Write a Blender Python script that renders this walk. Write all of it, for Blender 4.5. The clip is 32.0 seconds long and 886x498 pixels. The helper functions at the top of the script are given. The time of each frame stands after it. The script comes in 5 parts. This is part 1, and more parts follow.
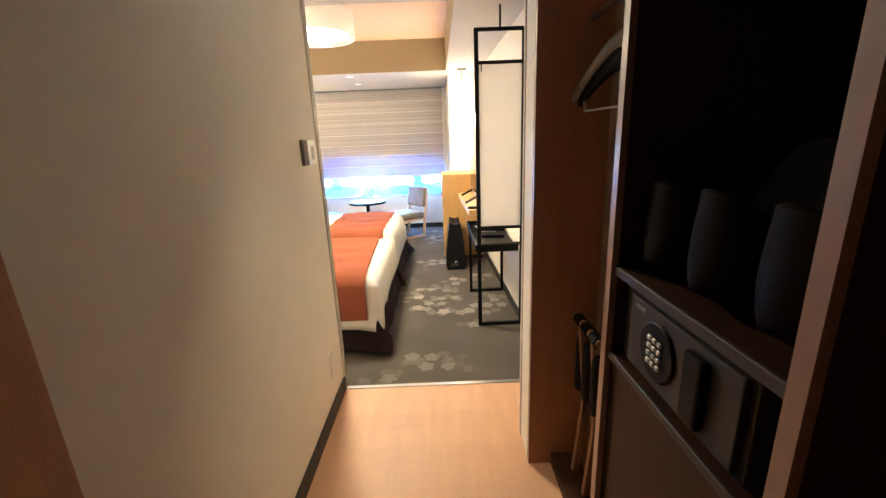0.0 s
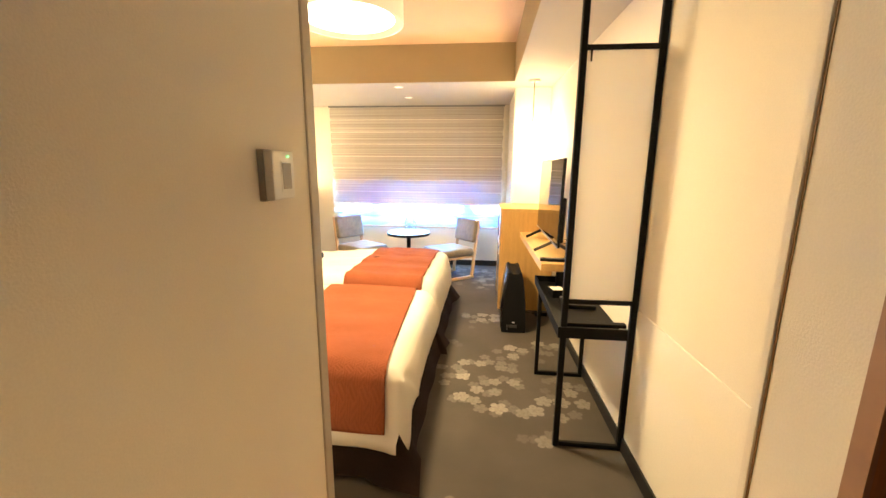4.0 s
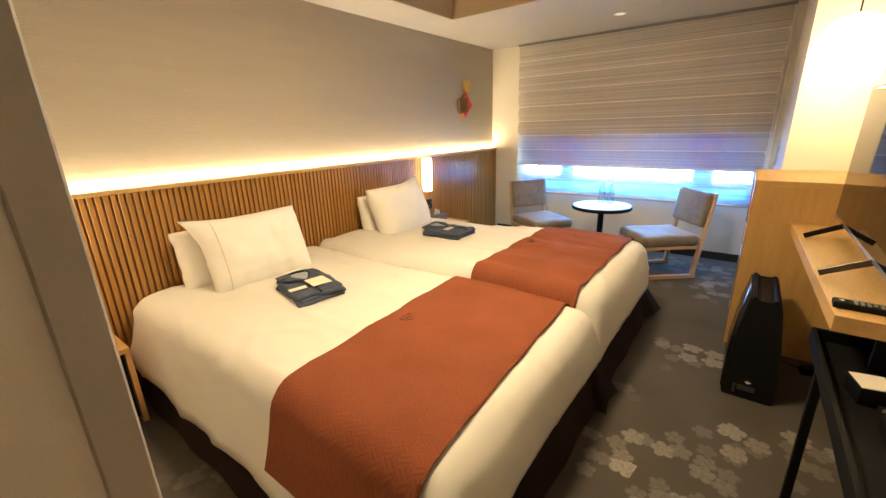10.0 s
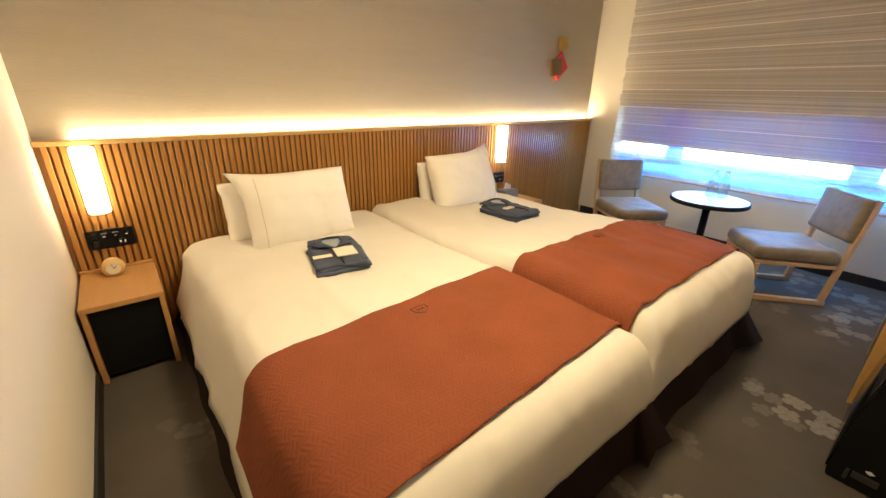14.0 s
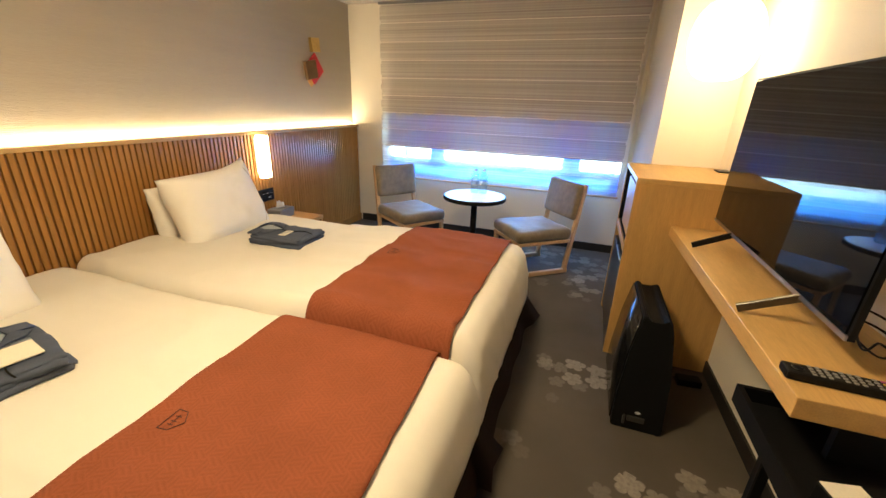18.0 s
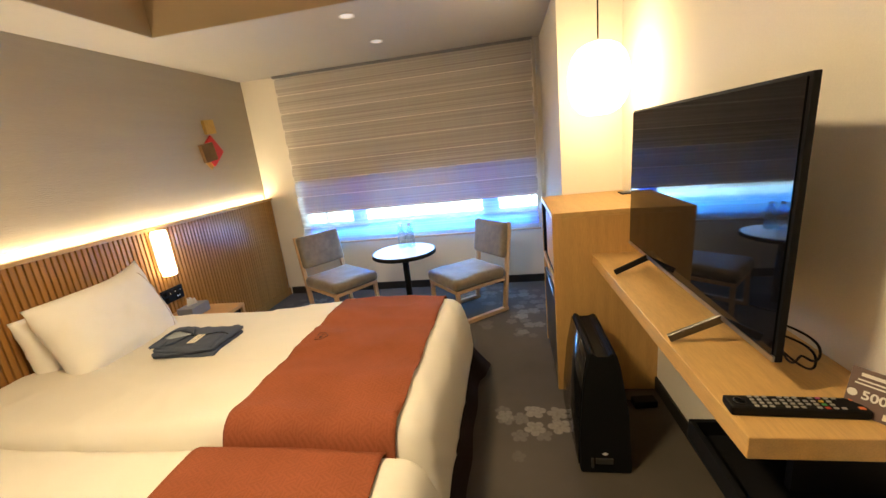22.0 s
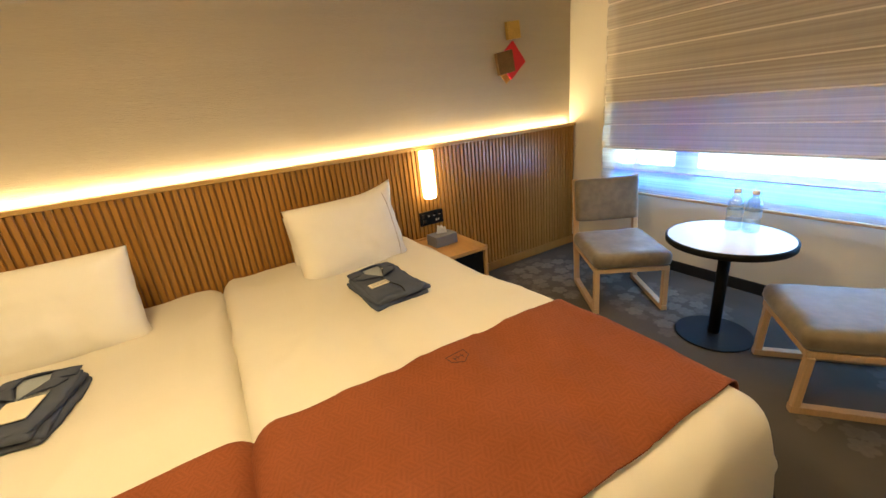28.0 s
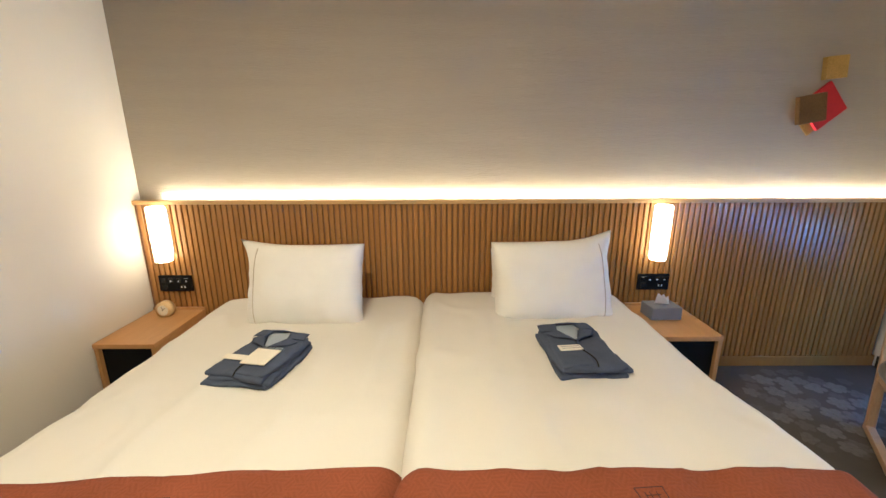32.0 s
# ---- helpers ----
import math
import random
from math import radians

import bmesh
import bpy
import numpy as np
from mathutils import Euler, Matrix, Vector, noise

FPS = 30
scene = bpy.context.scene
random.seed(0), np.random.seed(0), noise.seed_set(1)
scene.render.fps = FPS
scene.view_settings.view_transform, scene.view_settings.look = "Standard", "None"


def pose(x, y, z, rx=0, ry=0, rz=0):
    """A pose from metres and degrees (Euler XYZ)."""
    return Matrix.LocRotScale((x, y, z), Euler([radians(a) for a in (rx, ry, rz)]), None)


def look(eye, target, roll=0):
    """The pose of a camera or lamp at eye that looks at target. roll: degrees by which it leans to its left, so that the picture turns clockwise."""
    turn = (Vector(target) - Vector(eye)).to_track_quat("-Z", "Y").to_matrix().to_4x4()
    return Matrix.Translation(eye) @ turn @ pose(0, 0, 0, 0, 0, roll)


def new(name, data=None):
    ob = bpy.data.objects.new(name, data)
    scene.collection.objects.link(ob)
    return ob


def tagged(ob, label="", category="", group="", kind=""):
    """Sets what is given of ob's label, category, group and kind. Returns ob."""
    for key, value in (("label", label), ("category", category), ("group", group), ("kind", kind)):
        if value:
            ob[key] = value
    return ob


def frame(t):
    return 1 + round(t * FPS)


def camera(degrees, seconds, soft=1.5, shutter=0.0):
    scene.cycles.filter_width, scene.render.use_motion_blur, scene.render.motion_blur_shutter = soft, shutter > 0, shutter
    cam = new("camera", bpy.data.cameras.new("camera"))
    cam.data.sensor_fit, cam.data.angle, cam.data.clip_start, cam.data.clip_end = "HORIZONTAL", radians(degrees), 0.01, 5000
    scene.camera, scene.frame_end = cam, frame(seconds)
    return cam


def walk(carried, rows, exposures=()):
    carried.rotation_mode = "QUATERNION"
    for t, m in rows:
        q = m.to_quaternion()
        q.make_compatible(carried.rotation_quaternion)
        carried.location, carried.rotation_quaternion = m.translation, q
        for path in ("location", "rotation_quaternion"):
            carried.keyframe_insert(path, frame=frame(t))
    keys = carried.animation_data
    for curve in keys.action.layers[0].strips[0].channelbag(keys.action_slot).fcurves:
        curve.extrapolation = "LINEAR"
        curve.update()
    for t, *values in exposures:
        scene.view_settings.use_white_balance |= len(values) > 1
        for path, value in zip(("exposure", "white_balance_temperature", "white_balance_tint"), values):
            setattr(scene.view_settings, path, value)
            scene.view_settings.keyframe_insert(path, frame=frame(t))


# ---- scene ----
cam = camera(96.25, 32.0)
PATH = [
    (0, (2.593, -2.077, 1.366), (2.599, -0.145, 0.848), -2.3),
    (0.5, (2.675, -2.097, 1.350), (2.587, -0.180, 0.784), -3.4),
    (1, (2.728, -1.966, 1.368), (2.675, -0.054, 0.785), -4.2),
    (1.5, (2.620, -1.864, 1.383), (2.482, 0.070, 0.891), -4.8),
    (2, (2.599, -1.736, 1.400), (2.406, 0.201, 0.939), -5.2),
    (2.5, (2.619, -1.562, 1.415), (2.398, 0.383, 1.005), -4.8),
    (3, (2.561, -1.350, 1.403), (2.389, 0.596, 0.977), -2.7),
    (3.5, (2.502, -1.179, 1.377), (2.314, 0.773, 0.987), 0.3),
    (5.5, (2.467, -1.033, 1.353), (2.163, 0.887, 0.883), -1.9),
    (6, (2.533, -0.977, 1.397), (2.191, 0.926, 0.885), -2.7),
    (6.5, (2.549, -0.851, 1.390), (2.214, 1.034, 0.810), -2.9),
    (7, (2.597, -0.718, 1.402), (2.146, 1.140, 0.813), -3.8),
    (7.5, (2.637, -0.613, 1.400), (2.090, 1.216, 0.802), -4.1),
    (8, (2.613, -0.501, 1.377), (2.024, 1.323, 0.807), -3.6),
    (8.5, (2.548, -0.382, 1.390), (1.872, 1.429, 0.876), -2.6),
    (9, (2.532, -0.248, 1.347), (1.621, 1.455, 0.829), -2.6),
    (9.5, (2.560, -0.154, 1.335), (1.488, 1.446, 0.798), -1.8),
    (10, (2.582, -0.079, 1.317), (1.419, 1.440, 0.733), -1.7),
    (10.5, (2.632, -0.007, 1.330), (1.364, 1.415, 0.722), -2.8),
    (11, (2.592, 0.033, 1.327), (1.200, 1.327, 0.703), -2.9),
    (11.5, (2.556, 0.111, 1.317), (1.059, 1.248, 0.633), -1.2),
    (12, (2.607, 0.236, 1.314), (1.044, 1.249, 0.585), 0.5),
    (12.5, (2.627, 0.293, 1.308), (1.108, 1.306, 0.491), 1.8),
    (13, (2.610, 0.297, 1.308), (1.119, 1.380, 0.531), 1.5),
    (13.5, (2.590, 0.298, 1.302), (1.127, 1.435, 0.548), 1.2),
    (15.5, (2.563, 0.334, 1.318), (1.188, 1.619, 0.639), 1.6),
    (16, (2.554, 0.353, 1.317), (1.243, 1.705, 0.645), 1.8),
    (16.5, (2.557, 0.399, 1.326), (1.329, 1.834, 0.667), 1.9),
    (17, (2.501, 0.459, 1.313), (1.449, 2.014, 0.624), 2.3),
    (17.5, (2.416, 0.522, 1.309), (1.580, 2.201, 0.613), 2.0),
    (18, (2.379, 0.549, 1.304), (1.766, 2.323, 0.615), 2.0),
    (18.5, (2.410, 0.563, 1.307), (1.963, 2.396, 0.642), 1.8),
    (19, (2.414, 0.573, 1.313), (2.136, 2.460, 0.714), 1.1),
    (19.5, (2.416, 0.587, 1.338), (2.195, 2.509, 0.829), -1.5),
    (20, (2.418, 0.596, 1.355), (2.207, 2.541, 0.942), -4.5),
    (20.5, (2.435, 0.614, 1.381), (2.278, 2.568, 0.988), -5.8),
    (21, (2.430, 0.607, 1.384), (2.226, 2.549, 0.953), -6.3),
    (21.5, (2.413, 0.616, 1.380), (2.164, 2.541, 0.900), -6.2),
    (22, (2.425, 0.680, 1.374), (2.080, 2.587, 0.880), -6.4),
    (22.5, (2.428, 0.749, 1.385), (1.966, 2.644, 0.943), -6.6),
    (23, (2.440, 0.822, 1.381), (1.900, 2.697, 0.945), -6.5),
    (23.5, (2.454, 0.872, 1.380), (1.824, 2.715, 0.925), -7.3),
    (24, (2.423, 0.978, 1.377), (1.870, 2.845, 0.920), -7.5),
    (24.5, (2.356, 1.075, 1.383), (1.787, 2.938, 0.929), -7.8),
    (26.5, (2.364, 1.538, 1.358), (1.354, 3.175, 0.811), -5.1),
    (27, (2.336, 1.610, 1.345), (1.064, 3.038, 0.759), -5.2),
    (27.5, (2.369, 1.698, 1.308), (0.854, 2.851, 0.695), -6.2),
    (28, (2.400, 1.728, 1.307), (0.765, 2.655, 0.625), -5.9),
    (28.5, (2.356, 1.680, 1.313), (0.652, 2.408, 0.560), -5.2),
    (29, (2.346, 1.661, 1.320), (0.581, 2.186, 0.538), -4.4),
    (29.5, (2.325, 1.635, 1.323), (0.526, 1.991, 0.524), -3.1),
    (30, (2.292, 1.611, 1.324), (0.468, 1.838, 0.537), -1.8),
    (30.5, (2.257, 1.599, 1.320), (0.390, 1.747, 0.621), -0.8),
    (31, (2.238, 1.655, 1.332), (0.333, 1.717, 0.728), -0.4),
    (31.5, (2.235, 1.704, 1.331), (0.303, 1.718, 0.812), -0.2),
    (32, (2.252, 1.770, 1.346), (0.314, 1.769, 0.850), -0.2),
]
EXPOSURES = [
    (0.0, 1.50, 4990, 10), (2.0, 1.48, 4990, 10), (3.0, 1.44, 5750, 10), (6.0, 0.96, 6600, 8), (7.0, 0.64, 6300, 9), (8.0, 0.62, 6400, 9), (9.0, 0.32, 6550, 9), (10.0, 0.25, 5900, 10),
    (11.0, 0.16, 5800, 10), (13.0, 0.12, 5850, 10), (19.0, 0.06, 5850, 10), (23.0, 0.06, 5950, 10), (26.5, 0.02, 6100, 9), (27.2, -0.02, 6300, 9), (28.0, -0.14, 6900, 7),
    (29.0, -0.20, 7050, 8), (29.6, -0.20, 6300, 9), (30.0, -0.25, 5550, 9), (30.5, -0.21, 5200, 10), (31.5, -0.10, 4850, 10), (32.0, -0.09, 4800, 10),
]
walk(cam, [(t, look(eye, target, roll)) for t, eye, target, roll in PATH], EXPOSURES)

# ---- world and light ----
world = bpy.data.worlds.new("world")
scene.world = world
world.use_nodes = True
_bg = world.node_tree.nodes["Background"]
_sky = world.node_tree.nodes.new("ShaderNodeTexSky")
_sky.sky_type = 'NISHITA'
_sky.sun_disc = False
_sky.sun_elevation = radians(12)
_sky.sun_rotation = radians(150)
world.node_tree.links.new(_sky.outputs[0], _bg.inputs[0])
_bg.inputs[1].default_value = 0.05

WARM = (1.0, 0.735, 0.365)
WARMER = (1.0, 0.62, 0.26)
BLUE = (0.10, 0.42, 1.0)


def lamp(name, kind, m, power, color, size=0.1, size_y=None, spot=None):
    d = bpy.data.lights.new(name, kind)
    d.energy, d.color = power, color
    if kind == 'AREA':
        d.size = size
        if size_y:
            d.shape, d.size_y = 'RECTANGLE', size_y
    else:
        d.shadow_soft_size = size
    ob = new(name, d)
    ob.matrix_world = m
    return ob


# light given by the lamps that hang and stand in the room
_l = lamp("ceiling_lamp_light", 'AREA', pose(1.67, 1.32, 2.172), 35, WARM, 0.32)
_l.data.shape = 'DISK'
lamp("headboard_strip_light", 'AREA', pose(-0.056, 2.29, 1.066, 180, 0, 90), 22, WARM, 4.3, 0.024)
lamp("window_light", 'AREA', pose(1.5, 4.42, 0.72, -62, 0, 0), 16, BLUE, 2.2, 0.26)
_l = lamp("corridor_downlight_light", 'SPOT', pose(2.44, -0.76, 2.16), 17, WARM, 0.03)
_l.data.spot_size, _l.data.spot_blend = radians(60), 1.0
for _y in (3.21, 3.835):
    _l = lamp("downlight_light", 'SPOT', pose(1.54, _y, 2.182), 28, (1.0, 0.78, 0.48), 0.012)
    _l.data.spot_size, _l.data.spot_blend = radians(74), 0.45

# ---- materials ----


def mat(name, color, rough=0.6, metal=0.0, vary=0.12, scale=6.0, fine=120.0, bump=0.05, stretch=(1, 1, 1), spec=0.5, random_value=0.0,
        coat=0.0):
    """Colour with broad and fine variation, and fine relief."""
    m = bpy.data.materials.new(name)
    m.use_nodes = True
    nt = m.node_tree
    n, l = nt.nodes, nt.links
    b = n["Principled BSDF"]
    b.inputs["Roughness"].default_value = rough
    b.inputs["Metallic"].default_value = metal
    b.inputs["Specular IOR Level"].default_value = spec
    b.inputs["Coat Weight"].default_value = coat
    tc = n.new("ShaderNodeTexCoord")
    mp = n.new("ShaderNodeMapping")
    mp.inputs["Scale"].default_value = stretch
    l.new(tc.outputs["Object"], mp.inputs[0])
    a, f = n.new("ShaderNodeTexNoise"), n.new("ShaderNodeTexNoise")
    a.inputs["Scale"].default_value, f.inputs["Scale"].default_value = scale, fine
    a.inputs["Detail"].default_value = 4
    f.inputs["Detail"].default_value = 3
    l.new(mp.outputs[0], a.inputs["Vector"])
    l.new(mp.outputs[0], f.inputs["Vector"])
    mixf = n.new("ShaderNodeMath")
    mixf.operation = 'MULTIPLY_ADD'
    l.new(f.outputs["Fac"], mixf.inputs[0])
    mixf.inputs[1].default_value = 0.5
    half = n.new("ShaderNodeMath")
    half.operation = 'MULTIPLY'
    l.new(a.outputs["Fac"], half.inputs[0])
    half.inputs[1].default_value = 0.5
    l.new(half.outputs[0], mixf.inputs[2])
    mr = n.new("ShaderNodeMapRange")
    mr.inputs["From Min"].default_value, mr.inputs["From Max"].default_value = 0.3, 0.7
    mr.inputs["To Min"].default_value, mr.inputs["To Max"].default_value = 1 - vary, 1 + vary
    l.new(mixf.outputs[0], mr.inputs["Value"])
    last = mr.outputs[0]
    if random_value:
        oi = n.new("ShaderNodeObjectInfo")
        r2 = n.new("ShaderNodeMapRange")
        r2.inputs["To Min"].default_value, r2.inputs["To Max"].default_value = 1 - random_value, 1 + random_value
        l.new(oi.outputs["Random"], r2.inputs["Value"])
        mu = n.new("ShaderNodeMath")
        mu.operation = 'MULTIPLY'
        l.new(last, mu.inputs[0])
        l.new(r2.outputs[0], mu.inputs[1])
        last = mu.outputs[0]
    hs = n.new("ShaderNodeHueSaturation")
    hs.inputs["Color"].default_value = (*color, 1)
    l.new(last, hs.inputs["Value"])
    l.new(hs.outputs[0], b.inputs["Base Color"])
    if bump:
        bp = n.new("ShaderNodeBump")
        bp.inputs["Strength"].default_value = bump
        bp.inputs["Distance"].default_value = 0.01
        l.new(mixf.outputs[0], bp.inputs["Height"])
        l.new(bp.outputs[0], b.inputs["Normal"])
    return m


def glow(name, color, strength):
    m = bpy.data.materials.new(name)
    m.use_nodes = True
    b = m.node_tree.nodes["Principled BSDF"]
    b.inputs["Base Color"].default_value = (0.8, 0.78, 0.72, 1)
    b.inputs["Emission Color"].default_value = (*color, 1)
    b.inputs["Emission Strength"].default_value = strength
    return m


def glass(name, color, rough=0.0, ior=1.33):
    m = bpy.data.materials.new(name)
    m.use_nodes = True
    b = m.node_tree.nodes["Principled BSDF"]
    b.inputs["Base Color"].default_value = (*color, 1)
    b.inputs["Roughness"].default_value = rough
    b.inputs["IOR"].default_value = ior
    b.inputs["Transmission Weight"].default_value = 1.0
    return m


CLUSTERS = ((2.50, 1.38, 0.27, 0.23, 1.0), (2.47, 1.07, 0.16, 0.15, 0.9), (2.82, 0.92, 0.16, 0.20, 0.7), (2.70, 1.72, 0.13, 0.10, 0.75), (2.97, 1.78, 0.14, 0.16, 0.75),
            (3.00, 1.15, 0.14, 0.22, 0.6), (2.45, 2.43, 0.20, 0.10, 0.75), (2.32, 2.20, 0.07, 0.07, 0.5), (2.26, 1.85, 0.07, 0.06, 0.35), (2.54, 0.22, 0.24, 0.13, 0.45),
            (2.15, 0.05, 0.20, 0.06, 0.4), (2.51, 3.55, 0.12, 0.22, 0.65), (2.55, 3.95, 0.20, 0.30, 0.5), (2.22, 4.12, 0.25, 0.25, 0.45), (0.95, 0.30, 0.22, 0.11, 0.25),
            (0.45, 3.85, 0.36, 0.40, 0.4), (1.18, 3.95, 0.30, 0.28, 0.4), (2.14, 3.55, 0.10, 0.08, 0.4))


def carpet_material():
    """Grey-brown loop carpet with clusters of pale five-petalled blossoms."""
    m = mat("carpet", (0.092, 0.079, 0.066), 0.95, vary=0.22, scale=3.0, fine=420.0, bump=0.35, spec=0.1)
    nt = m.node_tree
    n, l = nt.nodes, nt.links
    hs = next(x for x in n if x.type == 'HUE_SAT')
    tc = next(x for x in n if x.type == 'TEX_COORD')
    b = n["Principled BSDF"]

    def math_node(op, a, c=None):
        q = n.new("ShaderNodeMath")
        q.operation = op
        for k, v in enumerate((a, c)):
            if v is None:
                continue
            if isinstance(v, (int, float)):
                q.inputs[k].default_value = v
            else:
                l.new(v, q.inputs[k])
        return q.outputs[0]

    def layer(scale, shift, spread, reach, strength, least):
        flat = n.new("ShaderNodeVectorMath")
        flat.operation = 'MULTIPLY_ADD'
        flat.inputs[1].default_value = (scale, scale, 0)
        flat.inputs[2].default_value = (shift, shift, 0)
        l.new(tc.outputs["Object"], flat.inputs[0])
        vo = n.new("ShaderNodeTexVoronoi")
        vo.voronoi_dimensions = '2D'
        vo.inputs["Scale"].default_value = 1.0
        vo.inputs["Randomness"].default_value = spread
        l.new(flat.outputs[0], vo.inputs["Vector"])
        off = n.new("ShaderNodeVectorMath")
        off.operation = 'SUBTRACT'
        l.new(flat.outputs[0], off.inputs[0])
        l.new(vo.outputs["Position"], off.inputs[1])
        sx = n.new("ShaderNodeSeparateXYZ")
        l.new(off.outputs[0], sx.inputs[0])
        sc = n.new("ShaderNodeSeparateColor")
        l.new(vo.outputs["Color"], sc.inputs[0])
        ang = math_node('ARCTAN2', sx.outputs[1], sx.outputs[0])
        turned = math_node('ADD', ang, math_node('MULTIPLY', sc.outputs[0], 6.28))
        petal = math_node('ABSOLUTE', math_node('COSINE', math_node('MULTIPLY', turned, 2.5)))
        petal = math_node('POWER', petal, 0.55)
        size = math_node('MULTIPLY_ADD', sc.outputs[1], 0.14)
        size.node.inputs[2].default_value = 0.37
        edge = math_node('MULTIPLY', math_node('MULTIPLY_ADD', petal, 0.45), size)
        edge.node.inputs[0].links[0].from_node.inputs[2].default_value = 0.60
        dist = n.new("ShaderNodeVectorMath")
        dist.operation = 'LENGTH'
        l.new(off.outputs[0], dist.inputs[0])
        inside = math_node('SUBTRACT', edge, dist.outputs["Value"])
        soft_edge = n.new("ShaderNodeMapRange")
        soft_edge.inputs["From Min"].default_value, soft_edge.inputs["From Max"].default_value = -0.01, 0.05
        l.new(inside, soft_edge.inputs["Value"])
        heart = n.new("ShaderNodeMapRange")
        heart.inputs["From Min"].default_value, heart.inputs["From Max"].default_value = 0.02, 0.07
        heart.inputs["To Min"].default_value = 0.7
        l.new(dist.outputs["Value"], heart.inputs["Value"])
        # clusters: middle and reach, in metres
        total = None
        for cx, cy, rx, ry, bright in CLUSTERS:
            rx, ry = rx * reach, ry * reach
            mv = n.new("ShaderNodeVectorMath")
            mv.operation = 'MULTIPLY_ADD'
            mv.inputs[1].default_value = (1 / (scale * rx), 1 / (scale * ry), 0)
            mv.inputs[2].default_value = (-(cx + shift / scale) / rx, -(cy + shift / scale) / ry, 0)
            l.new(vo.outputs["Position"], mv.inputs[0])
            ln = n.new("ShaderNodeVectorMath")
            ln.operation = 'LENGTH'
            l.new(mv.outputs[0], ln.inputs[0])
            near = math_node('MULTIPLY', math_node('LESS_THAN', ln.outputs["Value"], 1.0), bright * strength)
            total = near if total is None else math_node('MAXIMUM', total, near)
        kept = math_node('GREATER_THAN', sc.outputs[2], least)
        got = math_node('MULTIPLY', math_node('MULTIPLY', soft_edge.outputs[0], total), math_node('MULTIPLY', kept, heart.outputs[0]))
        got = math_node('MULTIPLY', got, math_node('MULTIPLY_ADD', sc.outputs[1], 0.5))
        got.node.inputs[1].links[0].from_node.inputs[2].default_value = 0.5
        return got

    mask = math_node('MAXIMUM', layer(8.6, 0.0, 0.62, 1.0, 1.0, 0.22), layer(10.4, 17.3, 0.75, 1.15, 0.42, 0.35))
    # worn pile: the blossoms are woven unevenly
    worn = n.new("ShaderNodeTexNoise")
    worn.inputs["Scale"].default_value, worn.inputs["Detail"].default_value = 60, 3
    l.new(tc.outputs["Object"], worn.inputs["Vector"])
    wr = n.new("ShaderNodeMapRange")
    wr.inputs["From Min"].default_value, wr.inputs["From Max"].default_value = 0.3, 0.6
    wr.inputs["To Min"].default_value = 0.6
    l.new(worn.outputs["Fac"], wr.inputs["Value"])
    mask = math_node('MULTIPLY', mask, wr.outputs[0])
    mix = n.new("ShaderNodeMix")
    mix.data_type = 'RGBA'
    l.new(mask, mix.inputs[0])
    l.new(hs.outputs[0], mix.inputs[6])
    mix.inputs[7].default_value = (0.33, 0.295, 0.25, 1)
    l.new(mix.outputs[2], b.inputs["Base Color"])
    return m


